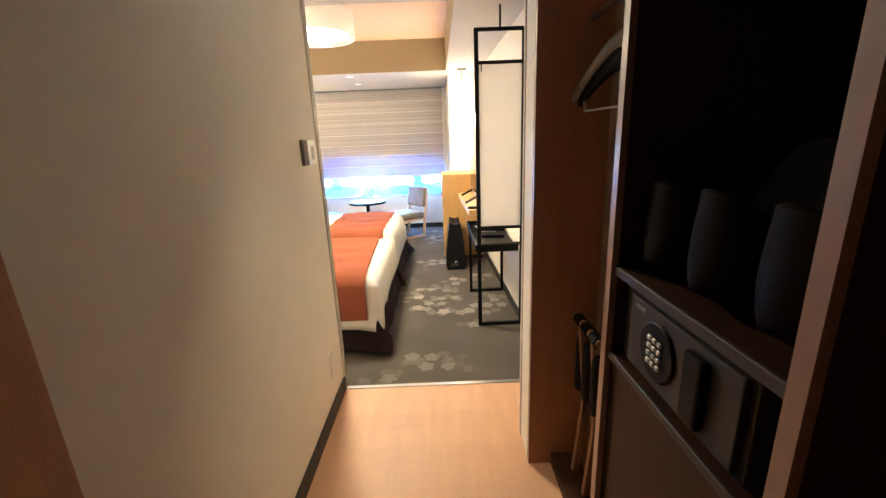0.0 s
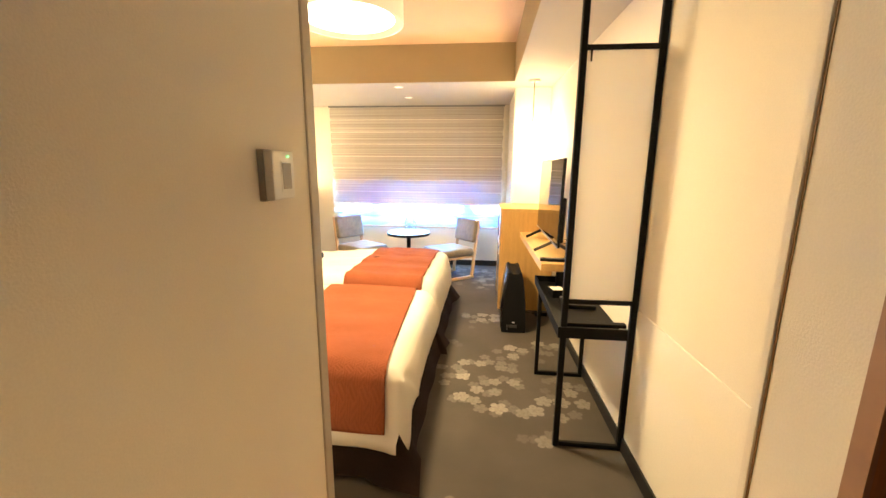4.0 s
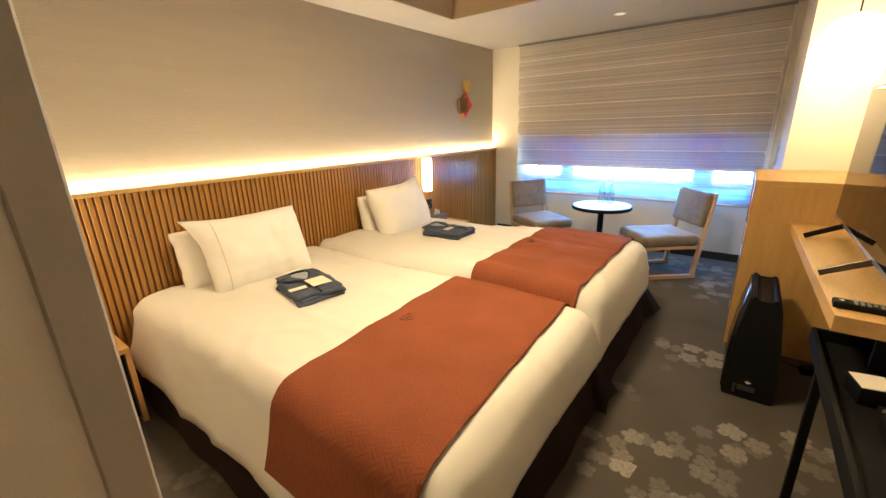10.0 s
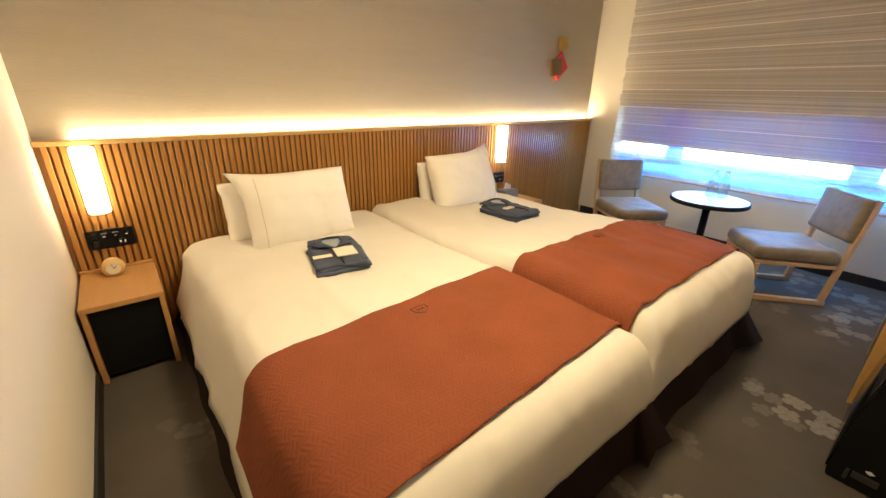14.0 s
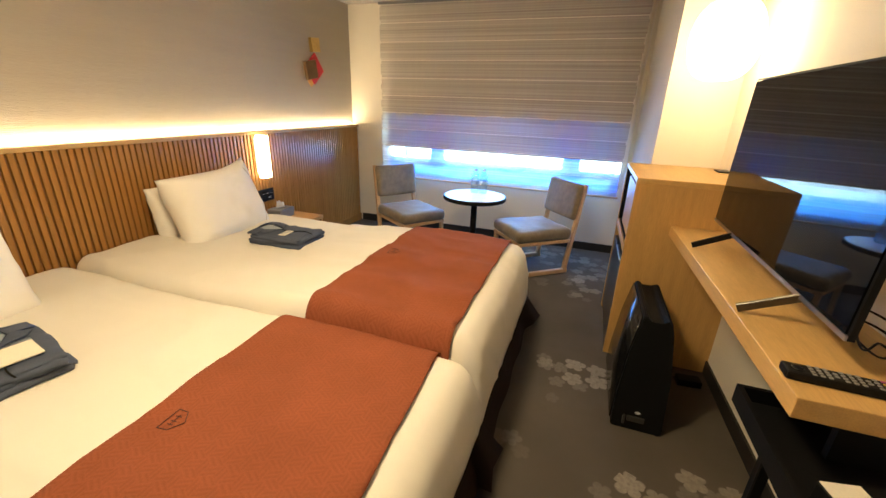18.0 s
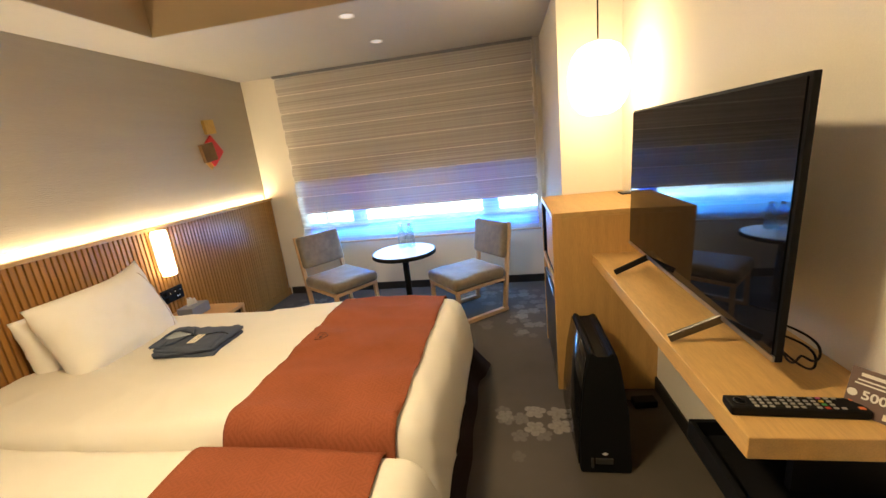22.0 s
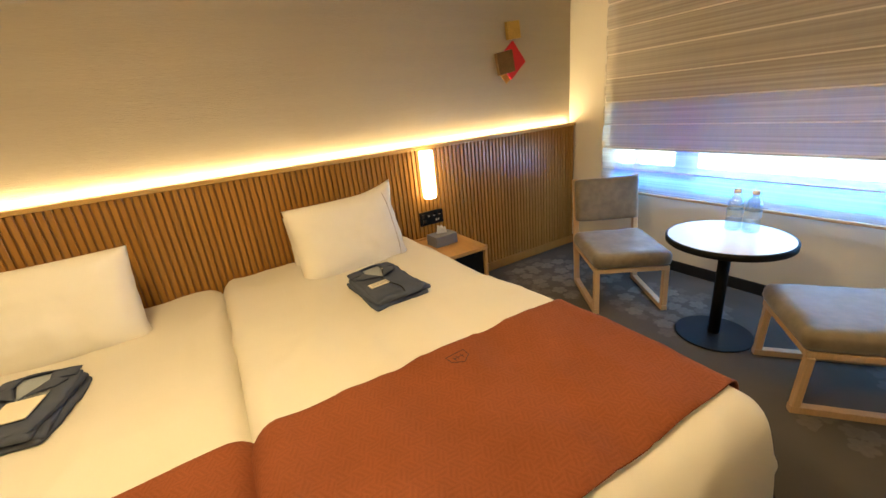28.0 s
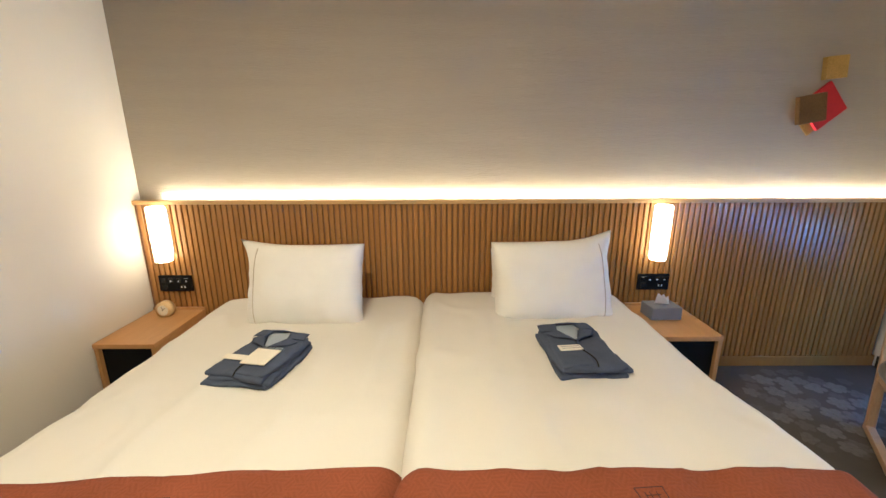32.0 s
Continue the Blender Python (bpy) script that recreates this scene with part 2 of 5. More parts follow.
def woven_blocks(m, dark, size):
    """Cloth woven in rhombic blocks, the ribs of each block running its own way."""
    nt = m.node_tree
    n, l = nt.nodes, nt.links
    b = n["Principled BSDF"]
    tc = next(x for x in n if x.type == 'TEX_COORD')
    hs = next(x for x in n if x.type == 'HUE_SAT')

    def vec(op, a, c):
        k = n.new("ShaderNodeVectorMath")
        k.operation = op
        for i, v in enumerate((a, c)):
            if v is None:
                continue
            if isinstance(v, tuple):
                k.inputs[i].default_value = v
            else:
                l.new(v, k.inputs[i])
        return k

    def q(op, a, c=None, d=None):
        k = n.new("ShaderNodeMath")
        k.operation = op
        for i, v in enumerate((a, c, d)):
            if v is None:
                continue
            if isinstance(v, (int, float)):
                k.inputs[i].default_value = v
            else:
                l.new(v, k.inputs[i])
        return k.outputs[0]
    root3 = math.sqrt(3)
    p = vec('ADD', vec('MULTIPLY', tc.outputs["Object"], (1 / size, 1 / size, 0)).outputs[0], (40, 40 * root3, 0)).outputs[0]
    ga = vec('SUBTRACT', vec('MODULO', p, (1, root3, 1)).outputs[0], (.5, root3 / 2, 0)).outputs[0]
    gb = vec('SUBTRACT', vec('MODULO', vec('ADD', p, (.5, root3 / 2, 0)).outputs[0], (1, root3, 1)).outputs[0], (.5, root3 / 2, 0)).outputs[0]
    nearer = q('LESS_THAN', vec('LENGTH', ga, None).outputs["Value"], vec('LENGTH', gb, None).outputs["Value"])
    pick = n.new("ShaderNodeMix")
    pick.data_type = 'VECTOR'
    l.new(nearer, pick.inputs[0])
    l.new(gb, pick.inputs[4])
    l.new(ga, pick.inputs[5])
    g = pick.outputs[1]
    sp = n.new("ShaderNodeSeparateXYZ")
    l.new(g, sp.inputs[0])
    third = 2 * math.pi / 3
    ang = q('ADD', q('ARCTAN2', sp.outputs[1], sp.outputs[0]), 2 * math.pi + math.pi / 6)
    turn = q('MULTIPLY', q('FLOOR', q('DIVIDE', ang, third)), third)
    along = q('ADD', q('MULTIPLY', sp.outputs[0], q('COSINE', turn)), q('MULTIPLY', sp.outputs[1], q('SINE', turn)))
    tri = q('PINGPONG', q('MULTIPLY', q('ADD', along, 10), 9.0), 1.0)
    mix = n.new("ShaderNodeMix")
    mix.data_type = 'RGBA'
    l.new(q('MULTIPLY', tri, 0.22), mix.inputs[0])
    l.new(hs.outputs[0], mix.inputs[6])
    mix.inputs[7].default_value = (*dark, 1)
    l.new(mix.outputs[2], b.inputs["Base Color"])
    bp = next(x for x in n if x.type == 'BUMP')
    old = bp.inputs["Height"].links[0].from_socket
    l.new(q('ADD', q('MULTIPLY', tri, -0.42), old), bp.inputs["Height"])
    return m


M_WALL = mat("wall_paper", (0.76, 0.71, 0.62), 0.8, vary=0.05, scale=1.5, fine=260, bump=0.10, spec=0.2)
M_KICK = mat("scuff_panel", (0.79, 0.74, 0.64), 0.6, vary=0.05, scale=1.5, fine=200, bump=0.05, spec=0.3)
M_HEADWALL = mat("ribbed_wall_paper", (0.405, 0.355, 0.280), 0.75, vary=0.045, scale=2.0, fine=38, bump=0.48, stretch=(1, 0.6, 9), spec=0.25)
M_STRIPTRIM = mat("corner_strip", (0.46, 0.42, 0.36), 0.6, vary=0.05, bump=0.02)
M_DOWNLENS = glow("downlight_lens", (1.0, 0.9, 0.75), 0.55)
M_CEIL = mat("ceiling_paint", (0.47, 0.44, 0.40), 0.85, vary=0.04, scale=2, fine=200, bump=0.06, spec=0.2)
# Recess paper: the sides' shade and the top's lamplight are in the colours.
M_COFFER_SHADE = mat("coffer_side_shaded_paper", (0.36, 0.29, 0.185), 0.8, vary=0.06, scale=2, fine=200, bump=0.08, spec=0.2)
M_COFFER_TOP = mat("coffer_top_lamplit_paper", (0.72, 0.52, 0.36), 0.8, vary=0.06, scale=2, fine=120, bump=0.08, spec=0.2)
M_CARPET = carpet_material()
M_WOODFLOOR = mat("floor_boards", (0.58, 0.33, 0.18), 0.52, vary=0.10, scale=2.5, fine=30, bump=0.06, stretch=(8, 1, 1), random_value=0.04)
M_OAK = mat("oak", (0.54, 0.335, 0.112), 0.42, vary=0.16, scale=3.0, fine=26, bump=0.06, stretch=(10, 1, 10), random_value=0.05)
M_CLOCK = mat("pale_maple", (0.66, 0.47, 0.22), 0.45, vary=0.10, scale=5, fine=40, bump=0.03, stretch=(6, 6, 1))
M_PIPING = mat("tan_piping", (0.50, 0.41, 0.29), 0.8, vary=0.08, bump=0.0)
M_OAK_V = mat("oak_upright", (0.50, 0.295, 0.095), 0.42, vary=0.16, scale=3.0, fine=26, bump=0.05, stretch=(10, 10, 0.8), random_value=0.05)
M_SLAT = mat("oak_slat", (0.36, 0.178, 0.046), 0.25, vary=0.09, scale=3.0, fine=26, bump=0.03, stretch=(10, 10, 0.8), random_value=0.08, spec=0.34)
M_OAK_NIGHT = mat("nightstand_oak", (0.46, 0.25, 0.085), 0.42, vary=0.10, scale=2.5, fine=22, bump=0.04, stretch=(1, 8, 8), spec=0.35)
M_OAK_DARK = mat("oak_backing", (0.24, 0.115, 0.036), 0.6, vary=0.15, scale=3.0, fine=26, bump=0.05, stretch=(10, 10, 0.8))
M_CHAIRWOOD = mat("chair_wood", (0.55, 0.36, 0.20), 0.45, vary=0.14, scale=4.0, fine=30, bump=0.05, stretch=(6, 6, 1))
M_LINEN = mat("white_linen", (0.70, 0.662, 0.585), 0.85, vary=0.03, scale=4, fine=500, bump=0.12, spec=0.15)
M_PILLOW = mat("pillow_cotton", (0.80, 0.77, 0.70), 0.85, vary=0.03, scale=9, fine=400, bump=0.15, spec=0.15)
M_RUNNER = woven_blocks(mat("runner_cloth", (0.25, 0.074, 0.032), 0.9, vary=0.16, scale=5, fine=260, bump=0.25, spec=0.15), (0.088, 0.021, 0.009), 0.052)
M_SKIRT = mat("dark_skirt_cloth", (0.020, 0.011, 0.008), 0.9, vary=0.2, scale=6, fine=220, bump=0.2, spec=0.15)
M_BLACK = mat("black_metal", (0.006, 0.006, 0.0065), 0.55, vary=0.15, scale=6, fine=90, bump=0.03, spec=0.14)
M_STITCH = mat("dark_red_thread", (0.055, 0.016, 0.010), 0.8, vary=0.1, bump=0.0)
M_BLACKGLOSS = mat("black_gloss", (0.008, 0.008, 0.009), 0.12, vary=0.1, bump=0.0)
M_RACK = mat("rack_wood", (0.30, 0.17, 0.085), 0.5, vary=0.15, scale=4, fine=40, bump=0.04, stretch=(6, 6, 1))
M_SCREEN = mat("tv_screen", (0.005, 0.005, 0.007), 0.03, vary=0.05, bump=0.0, spec=0.27)
M_GREYCLOTH = mat("grey_velvet", (0.175, 0.136, 0.086), 0.55, vary=0.26, scale=6, fine=24, bump=0.14, spec=0.4)
M_GREYCLOTH.node_tree.nodes["Principled BSDF"].inputs["Sheen Weight"].default_value = 0.35
M_NAVY = mat("navy_cotton", (0.072, 0.086, 0.125), 0.9, vary=0.18, scale=12, fine=420, bump=0.25, spec=0.15)
M_NAVYLIGHT = mat("pale_blue_lining", (0.33, 0.37, 0.42), 0.9, vary=0.1, scale=12, fine=420, bump=0.2, spec=0.15)
M_PAPER = mat("paper", (0.74, 0.68, 0.55), 0.8, vary=0.05, scale=8, fine=200, bump=0.04)
M_BROWN = mat("dark_brown_board", (0.41, 0.20, 0.085), 0.5, vary=0.18, scale=2.0, fine=24, bump=0.05, stretch=(10, 10, 0.8))
# Same brown board, darkened so its colour holds the shade of the unlit bays.
M_CLOSETSHADE = mat("shaded_closet_board", (0.045, 0.018, 0.008), 0.6, vary=0.18, scale=2.0, fine=24, bump=0.05, stretch=(10, 10, 0.8), spec=0.15)
M_CLOSETBACK = mat("closet_back_paper", (0.27, 0.18, 0.10), 0.7, vary=0.1, scale=5, fine=260, bump=0.06)
M_SHELFEDGE = mat("closet_shelf_edge", (0.035, 0.026, 0.019), 0.6, vary=0.1, scale=5, fine=80, bump=0.03)
M_EDGE = mat("pale_edge_strip", (0.34, 0.20, 0.13), 0.45, vary=0.1, scale=4, fine=40, bump=0.03)
M_WHITEPLASTIC = mat("white_plastic", (0.72, 0.70, 0.66), 0.4, vary=0.03, bump=0.0)
M_GREYBOX = mat("grey_leatherette", (0.17, 0.17, 0.18), 0.6, vary=0.1, scale=10, fine=300, bump=0.12)
M_DARKSTEEL = mat("dark_steel", (0.13, 0.12, 0.11), 0.38, 1.0, vary=0.1, bump=0.02)
M_STEEL = mat("brushed_steel", (0.5, 0.5, 0.5), 0.3, 1.0, vary=0.08, bump=0.02)
M_GOLD = mat("gold_leaf", (0.60, 0.40, 0.12), 0.35, 0.85, vary=0.2, scale=14, fine=120, bump=0.15)
M_BRONZE = mat("dark_gold_leaf", (0.20, 0.12, 0.05), 0.4, 0.7, vary=0.25, scale=14, fine=120, bump=0.15)
M_RED = mat("red_lacquer", (0.62, 0.015, 0.025), 0.35, vary=0.08, scale=9, fine=120, bump=0.05)
M_SHOJI = mat("white_paper_panel", (0.86, 0.83, 0.77), 0.8, vary=0.03, scale=5, fine=180, bump=0.12)
_n = M_SHOJI.node_tree
_t, _m = _n.nodes.new("ShaderNodeBsdfTranslucent"), _n.nodes.new("ShaderNodeMixShader")
_t.inputs[0].default_value = (0.9, 0.87, 0.80, 1)
_m.inputs[0].default_value = 0.55
_n.links.new(_n.nodes["Principled BSDF"].outputs[0], _m.inputs[1])
_n.links.new(_t.outputs[0], _m.inputs[2])
_n.links.new(_m.outputs[0], _n.nodes["Material Output"].inputs["Surface"])
M_BASE = mat("black_baseboard", (0.015, 0.013, 0.012), 0.5, vary=0.15, bump=0.02)
M_LAMPGLOW = glow("lamp_diffuser", (1.0, 0.84, 0.62), 7.0)
M_SHADE = glow("lamp_shade_cloth", (1.0, 0.68, 0.36), 0.20)
M_PENDANT = glow("pendant_paper", (1.0, 0.72, 0.36), 14.0)
M_STRIP = glow("led_strip", (1.0, 0.80, 0.50), 22.0)
M_SCONCE = glow("sconce_diffuser", (1.0, 0.74, 0.40), 12.5)
M_OUTSIDE = glow("outside_glow", (0.55, 0.84, 1.0), 16.0)
M_GLASS = glass("clear_glass", (0.95, 0.98, 1.0), 0.0, 1.45)
M_PET = glass("clear_plastic", (0.96, 0.99, 1.0), 0.0, 1.06)
_n = M_PET.node_tree
_t, _m, _g = _n.nodes.new("ShaderNodeBsdfTransparent"), _n.nodes.new("ShaderNodeMixShader"), _n.nodes.new("ShaderNodeBsdfGlossy")
_t.inputs[0].default_value, _g.inputs["Roughness"].default_value, _m.inputs[0].default_value = (0.80, 0.90, 0.97, 1), 0.06, 0.24
_n.links.new(_t.outputs[0], _m.inputs[1])
_n.links.new(_g.outputs[0], _m.inputs[2])
_n.links.new(_m.outputs[0], _n.nodes["Material Output"].inputs["Surface"])

# ---- mesh helpers ----


def box(bm, x0, x1, y0, y1, z0, z1, bevel=0.0, seg=2):
    g = bmesh.ops.create_cube(bm, size=1.0)
    vs = g["verts"]
    for v in vs:
        v.co = Vector((x0 + (v.co.x + .5) * (x1 - x0), y0 + (v.co.y + .5) * (y1 - y0), z0 + (v.co.z + .5) * (z1 - z0)))
    if bevel:
        es = list({e for v in vs for e in v.link_edges})
        bmesh.ops.bevel(bm, geom=es, offset=bevel, segments=seg, affect='EDGES', profile=0.6)
    return bm


def bx(*a, **k):
    return box(bmesh.new(), *a, **k)


def rod(bm, p, q, r, n=12):
    p, q = Vector(p), Vector(q)
    d = q - p
    m = Matrix.Translation((p + q) / 2) @ d.to_track_quat('Z', 'Y').to_matrix().to_4x4()
    bmesh.ops.create_cone(bm, cap_ends=True, segments=n, radius1=r, radius2=r, depth=d.length, matrix=m)
    return bm


def bar(bm, p, q, w, h=None):
    """A square bar from p to q."""
    h = h or w
    p, q = Vector(p), Vector(q)
    d = q - p
    m = Matrix.Translation((p + q) / 2) @ d.to_track_quat('Z', 'Y').to_matrix().to_4x4() @ Matrix.Diagonal((w, h, d.length, 1))
    g = bmesh.ops.create_cube(bm, size=1.0, matrix=m)
    es = list({e for v in g["verts"] for e in v.link_edges})
    bmesh.ops.bevel(bm, geom=es, offset=min(w, h) * .12, segments=1, affect='EDGES')
    return bm


def lathe(bm, prof, n=40, c=(0, 0, 0), cap=True):
    rings = []
    for r, z in prof:
        rings.append([bm.verts.new((c[0] + r * math.cos(2 * math.pi * k / n), c[1] + r * math.sin(2 * math.pi * k / n), c[2] + z)) for k in range(n)])
    for a, b in zip(rings, rings[1:]):
        for k in range(n):
            bm.faces.new((a[k], a[(k + 1) % n], b[(k + 1) % n], b[k]))
    if cap and prof[0][0] > 1e-5:
        bm.faces.new(rings[0][::-1])
    if cap and prof[-1][0] > 1e-5:
        bm.faces.new(rings[-1])
    return bm


def soft(x0, x1, y0, y1, z0, z1, r, step=0.03, rough=0.0, scale=5.0, flare=0.0, seed=0.0, open_bottom=False):
    """A rounded block of cloth: its edges are round, its faces uneven, its foot flares outwards."""
    bm = bmesh.new()
    g = bmesh.ops.create_cube(bm, size=1.0)
    lo, hi = Vector((x0, y0, z0)), Vector((x1, y1, z1))
    for v in g["verts"]:
        v.co = Vector([lo[i] + (v.co[i] + .5) * (hi[i] - lo[i]) for i in range(3)])
    for i in range(3):
        k = max(2, int((hi[i] - lo[i]) / step))
        for j in range(1, k):
            c = Vector((0, 0, 0))
            c[i] = lo[i] + (hi[i] - lo[i]) * j / k
            nn = Vector((0, 0, 0))
            nn[i] = 1
            bmesh.ops.bisect_plane(bm, geom=bm.verts[:] + bm.edges[:] + bm.faces[:], plane_co=c, plane_no=nn)
    mid = (lo + hi) / 2
    for v in bm.verts:
        q = v.co.copy()
        inner = Vector([min(max(q[i], lo[i] + r), hi[i] - r) if not (i == 2 and open_bottom and q[i] < lo[i] + r) else q[i] for i in range(3)])
        d = q - inner
        if d.length > 1e-9:
            # spread the flat grid evenly over the round edge
            e = Vector([math.tan(min(1, abs(d[i]) / r) * math.pi / 4) * math.copysign(1, d[i]) for i in range(3)])
            q = inner + e.normalized() * r * min(1.0, max(abs(t) for t in e))
        if flare:
            f = max(0.0, (z1 - q.z) / (z1 - z0)) ** 1.5 * flare
            q.x += (0.5 * f + 0.2 * flare * math.sin(math.pi * min(1.0, max(0.0, (z1 - q.z) / (z1 - z0))))) * max(-1, min(1, (q.x - mid.x) / (mid.x - lo.x))) * (1 if q.x > mid.x else 0)
            q.y += f * (1.0 if q.y < mid.y else 0.45) * max(-1, min(1, (q.y - mid.y) / (mid.y - lo.y)))
            q.z += 0.0035 * math.sin(q.y * 21 + seed) * (1 if q.z > z1 - 0.05 else 0)
        if rough:
            p = q * scale + Vector((seed, seed * 1.7, 0))
            q += rough * Vector((noise.noise(p + Vector((9, 0, 0))), noise.noise(p + Vector((0, 7, 0))), noise.noise(p)))
        v.co = q
    return bm


def smooth(bm, on=True):
    for f in bm.faces:
        f.smooth = on
    return bm


def mesh_of(name, bm, material):
    me = bpy.data.meshes.new(name)
    bmesh.ops.recalc_face_normals(bm, faces=bm.faces)
    bm.to_mesh(me)
    bm.free()
    me.materials.append(material)
    return me


def part(name, bm, material, parent=None, label="", flat=True):
    if not flat:
        smooth(bm)
    ob = new(name, mesh_of(name, bm, material))
    if parent:
        ob.parent = parent
        ob.matrix_parent_inverse = Matrix.Identity(4)
    if label:
        ob["label"] = label
    return ob


def thing(name, label, category, m=None, group=""):
    ob = new(name)
    ob.empty_display_size = 0.1
    if m is not None:
        ob.matrix_world = m
    return tagged(ob, label, category, group)


def structure(name, bm, material, label="", category=""):
    return tagged(part(name, bm, material), label, category, "", "structure")


def solo(name, bm, material, label, category, m=None, group="", flat=True):
    ob = part(name, bm, material, flat=flat)
    if m is not None:
        ob.matrix_world = m
    return tagged(ob, label, category, group)


# ---- the room's shell ----
XW, YW, XC = 3.155, 4.485, 1.992      # television wall, window wall, corridor's wall
ZL, ZH = 2.19, 2.54                  # low and high ceiling



def wall_x(y):
    """The television wall stands slightly askew."""
    return 3.225 - 0.0265 * (y + 0.455)


def askew(bm):
    """Bring a piece built flat at x = 0 onto the askew wall."""
    for v in bm.verts:
        v.co.x += wall_x(v.co.y)
    return bm


structure("floor", bx(-0.2, 3.4, -0.02, 4.65, -0.12, 0.0), M_CARPET, "grey-brown carpet with pale blossom clusters", "carpet")
structure("wall_headboard", bx(-0.21, -0.07, -0.1, 4.65, 0, 2.7), M_HEADWALL, "beige ribbed wallpaper above the headboard", "wall")
structure("wall_television", askew(bx(0, 0.2, -0.455, 4.65, 0, 2.7)), M_WALL, "warm white papered wall behind the television", "wall")
bm = bmesh.new()
box(bm, -0.07, 0.33, YW, YW + 0.14, 0, 2.7)
box(bm, 2.70, 3.4, YW, YW + 0.14, 0, 2.7)
box(bm, 0.33, 2.70, YW, YW + 0.14, 0, 0.545)
box(bm, 0.33, 2.70, YW, YW + 0.14, 1.2, 2.7)
structure("wall_window", bm, M_WALL, "white papered wall with a long low window", "wall")
structure("wall_bathroom", bx(-0.07, XC, -0.12, 0.0, 0, 2.7), M_WALL, "white papered wall beside the bed", "wall")
structure("wall_corridor", bx(XC - 0.12, XC, -1.565, -0.12, 0, 2.7), M_WALL, "warm white papered corridor wall", "wall")
structure("pillar", bx(2.76, 3.2, 3.32, YW, 0, ZL), M_WALL, "white papered pillar beside the window", "pillar")
structure("wall_return", bx(2.935, 3.42, -0.62, -0.455, 0, ZL), M_WALL, "white papered end of the closet", "wall")
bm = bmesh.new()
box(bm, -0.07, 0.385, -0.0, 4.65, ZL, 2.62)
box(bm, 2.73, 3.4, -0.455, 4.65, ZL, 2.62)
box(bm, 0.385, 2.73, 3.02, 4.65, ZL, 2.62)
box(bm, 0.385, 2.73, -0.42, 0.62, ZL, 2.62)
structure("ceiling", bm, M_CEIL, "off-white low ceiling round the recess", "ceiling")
structure("ceiling_recess_side", bx(0.385, 0.389, 0.62, 3.02, ZL + 0.004, 2.56), M_COFFER_SHADE, "side of the ceiling recess, shaded to mustard-brown", "ceiling")
structure("ceiling_recess_side", bx(2.726, 2.73, 0.62, 3.02, ZL + 0.004, 2.56), M_COFFER_SHADE, "side of the ceiling recess, shaded to mustard-brown", "ceiling")
structure("ceiling_recess_side", bx(0.389, 2.726, 3.016, 3.02, ZL + 0.004, 2.56), M_COFFER_SHADE, "side of the ceiling recess, shaded to mustard-brown", "ceiling")
structure("ceiling_recess_side", bx(0.389, 2.726, 0.62, 0.624, ZL + 0.004, 2.56), M_COFFER_SHADE, "side of the ceiling recess, shaded to mustard-brown", "ceiling")
structure("ceiling_recess_top", bx(0.389, 2.726, 0.624, 3.016, ZH, ZH + 0.06), M_COFFER_TOP, "warm peach top of the ceiling recess, lamplight in its colour", "ceiling")
# black baseboards
for a in ((2.75, 2.76, 3.38, YW - 0.01), (0.02, 2.75, YW - 0.012, YW), (0.45, XC, 0.0, 0.012)):
    structure("baseboard", bx(a[0], a[1], a[2], a[3], 0, 0.075), M_BASE, "black baseboard along the wall", "baseboard")
structure("baseboard", askew(bx(-0.016, -0.007, -0.45, 2.69, 0, 0.075)), M_BASE, "black baseboard along the wall", "baseboard")
structure("baseboard", bx(XC, XC + 0.012, -1.565, -0.035, 0, 0.075), M_BASE, "black baseboard along the wall", "baseboard")
structure("trim", bx(XC - 0.018, XC + 0.006, -0.03, 0.021, 0, 2.19, bevel=0.003, seg=1), M_STRIPTRIM, "slim pale corner strip", "trim")
structure("trim", bx(2.9305, 2.936, -0.472, -0.4535, 0, ZL, bevel=0.0015, seg=1), M_WALL, "slim papered corner strip", "trim")
structure("trim", bx(2.9335, 2.936, -0.4765, -0.4725, 0, ZL), M_OAK_DARK, "thin dark groove along the corner", "trim")
structure("trim", askew(bx(-0.0065, 0.0, -0.45, 2.69, 0.0, 0.737, bevel=0.002, seg=1)), M_KICK, "low scuff panel on the wall", "trim")

# ---- corridor ----
wood = structure("floor_corridor", bx(XC - 0.12, 3.7, -3.1, -0.045, -0.12, -0.012), M_BROWN, "light wood plank floor of the corridor", "floor")
structure("door_1", bx(XC - 0.14, XC + 0.02, -3.0, -1.565, 0, ZL), M_BROWN, "dark brown wooden bathroom door and frame", "door")
structure("wall_entrance", bx(XC - 0.14, 3.7, -3.1, -3.0, 0, 2.3), M_BROWN, "dark brown entrance wall", "wall")
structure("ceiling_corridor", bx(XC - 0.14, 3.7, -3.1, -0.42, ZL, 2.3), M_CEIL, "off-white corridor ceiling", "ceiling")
structure("threshold", bx(XC, 3.22, -0.045, -0.02, -0.05, 0.004), M_STEEL, "thin metal threshold strip", "threshold")

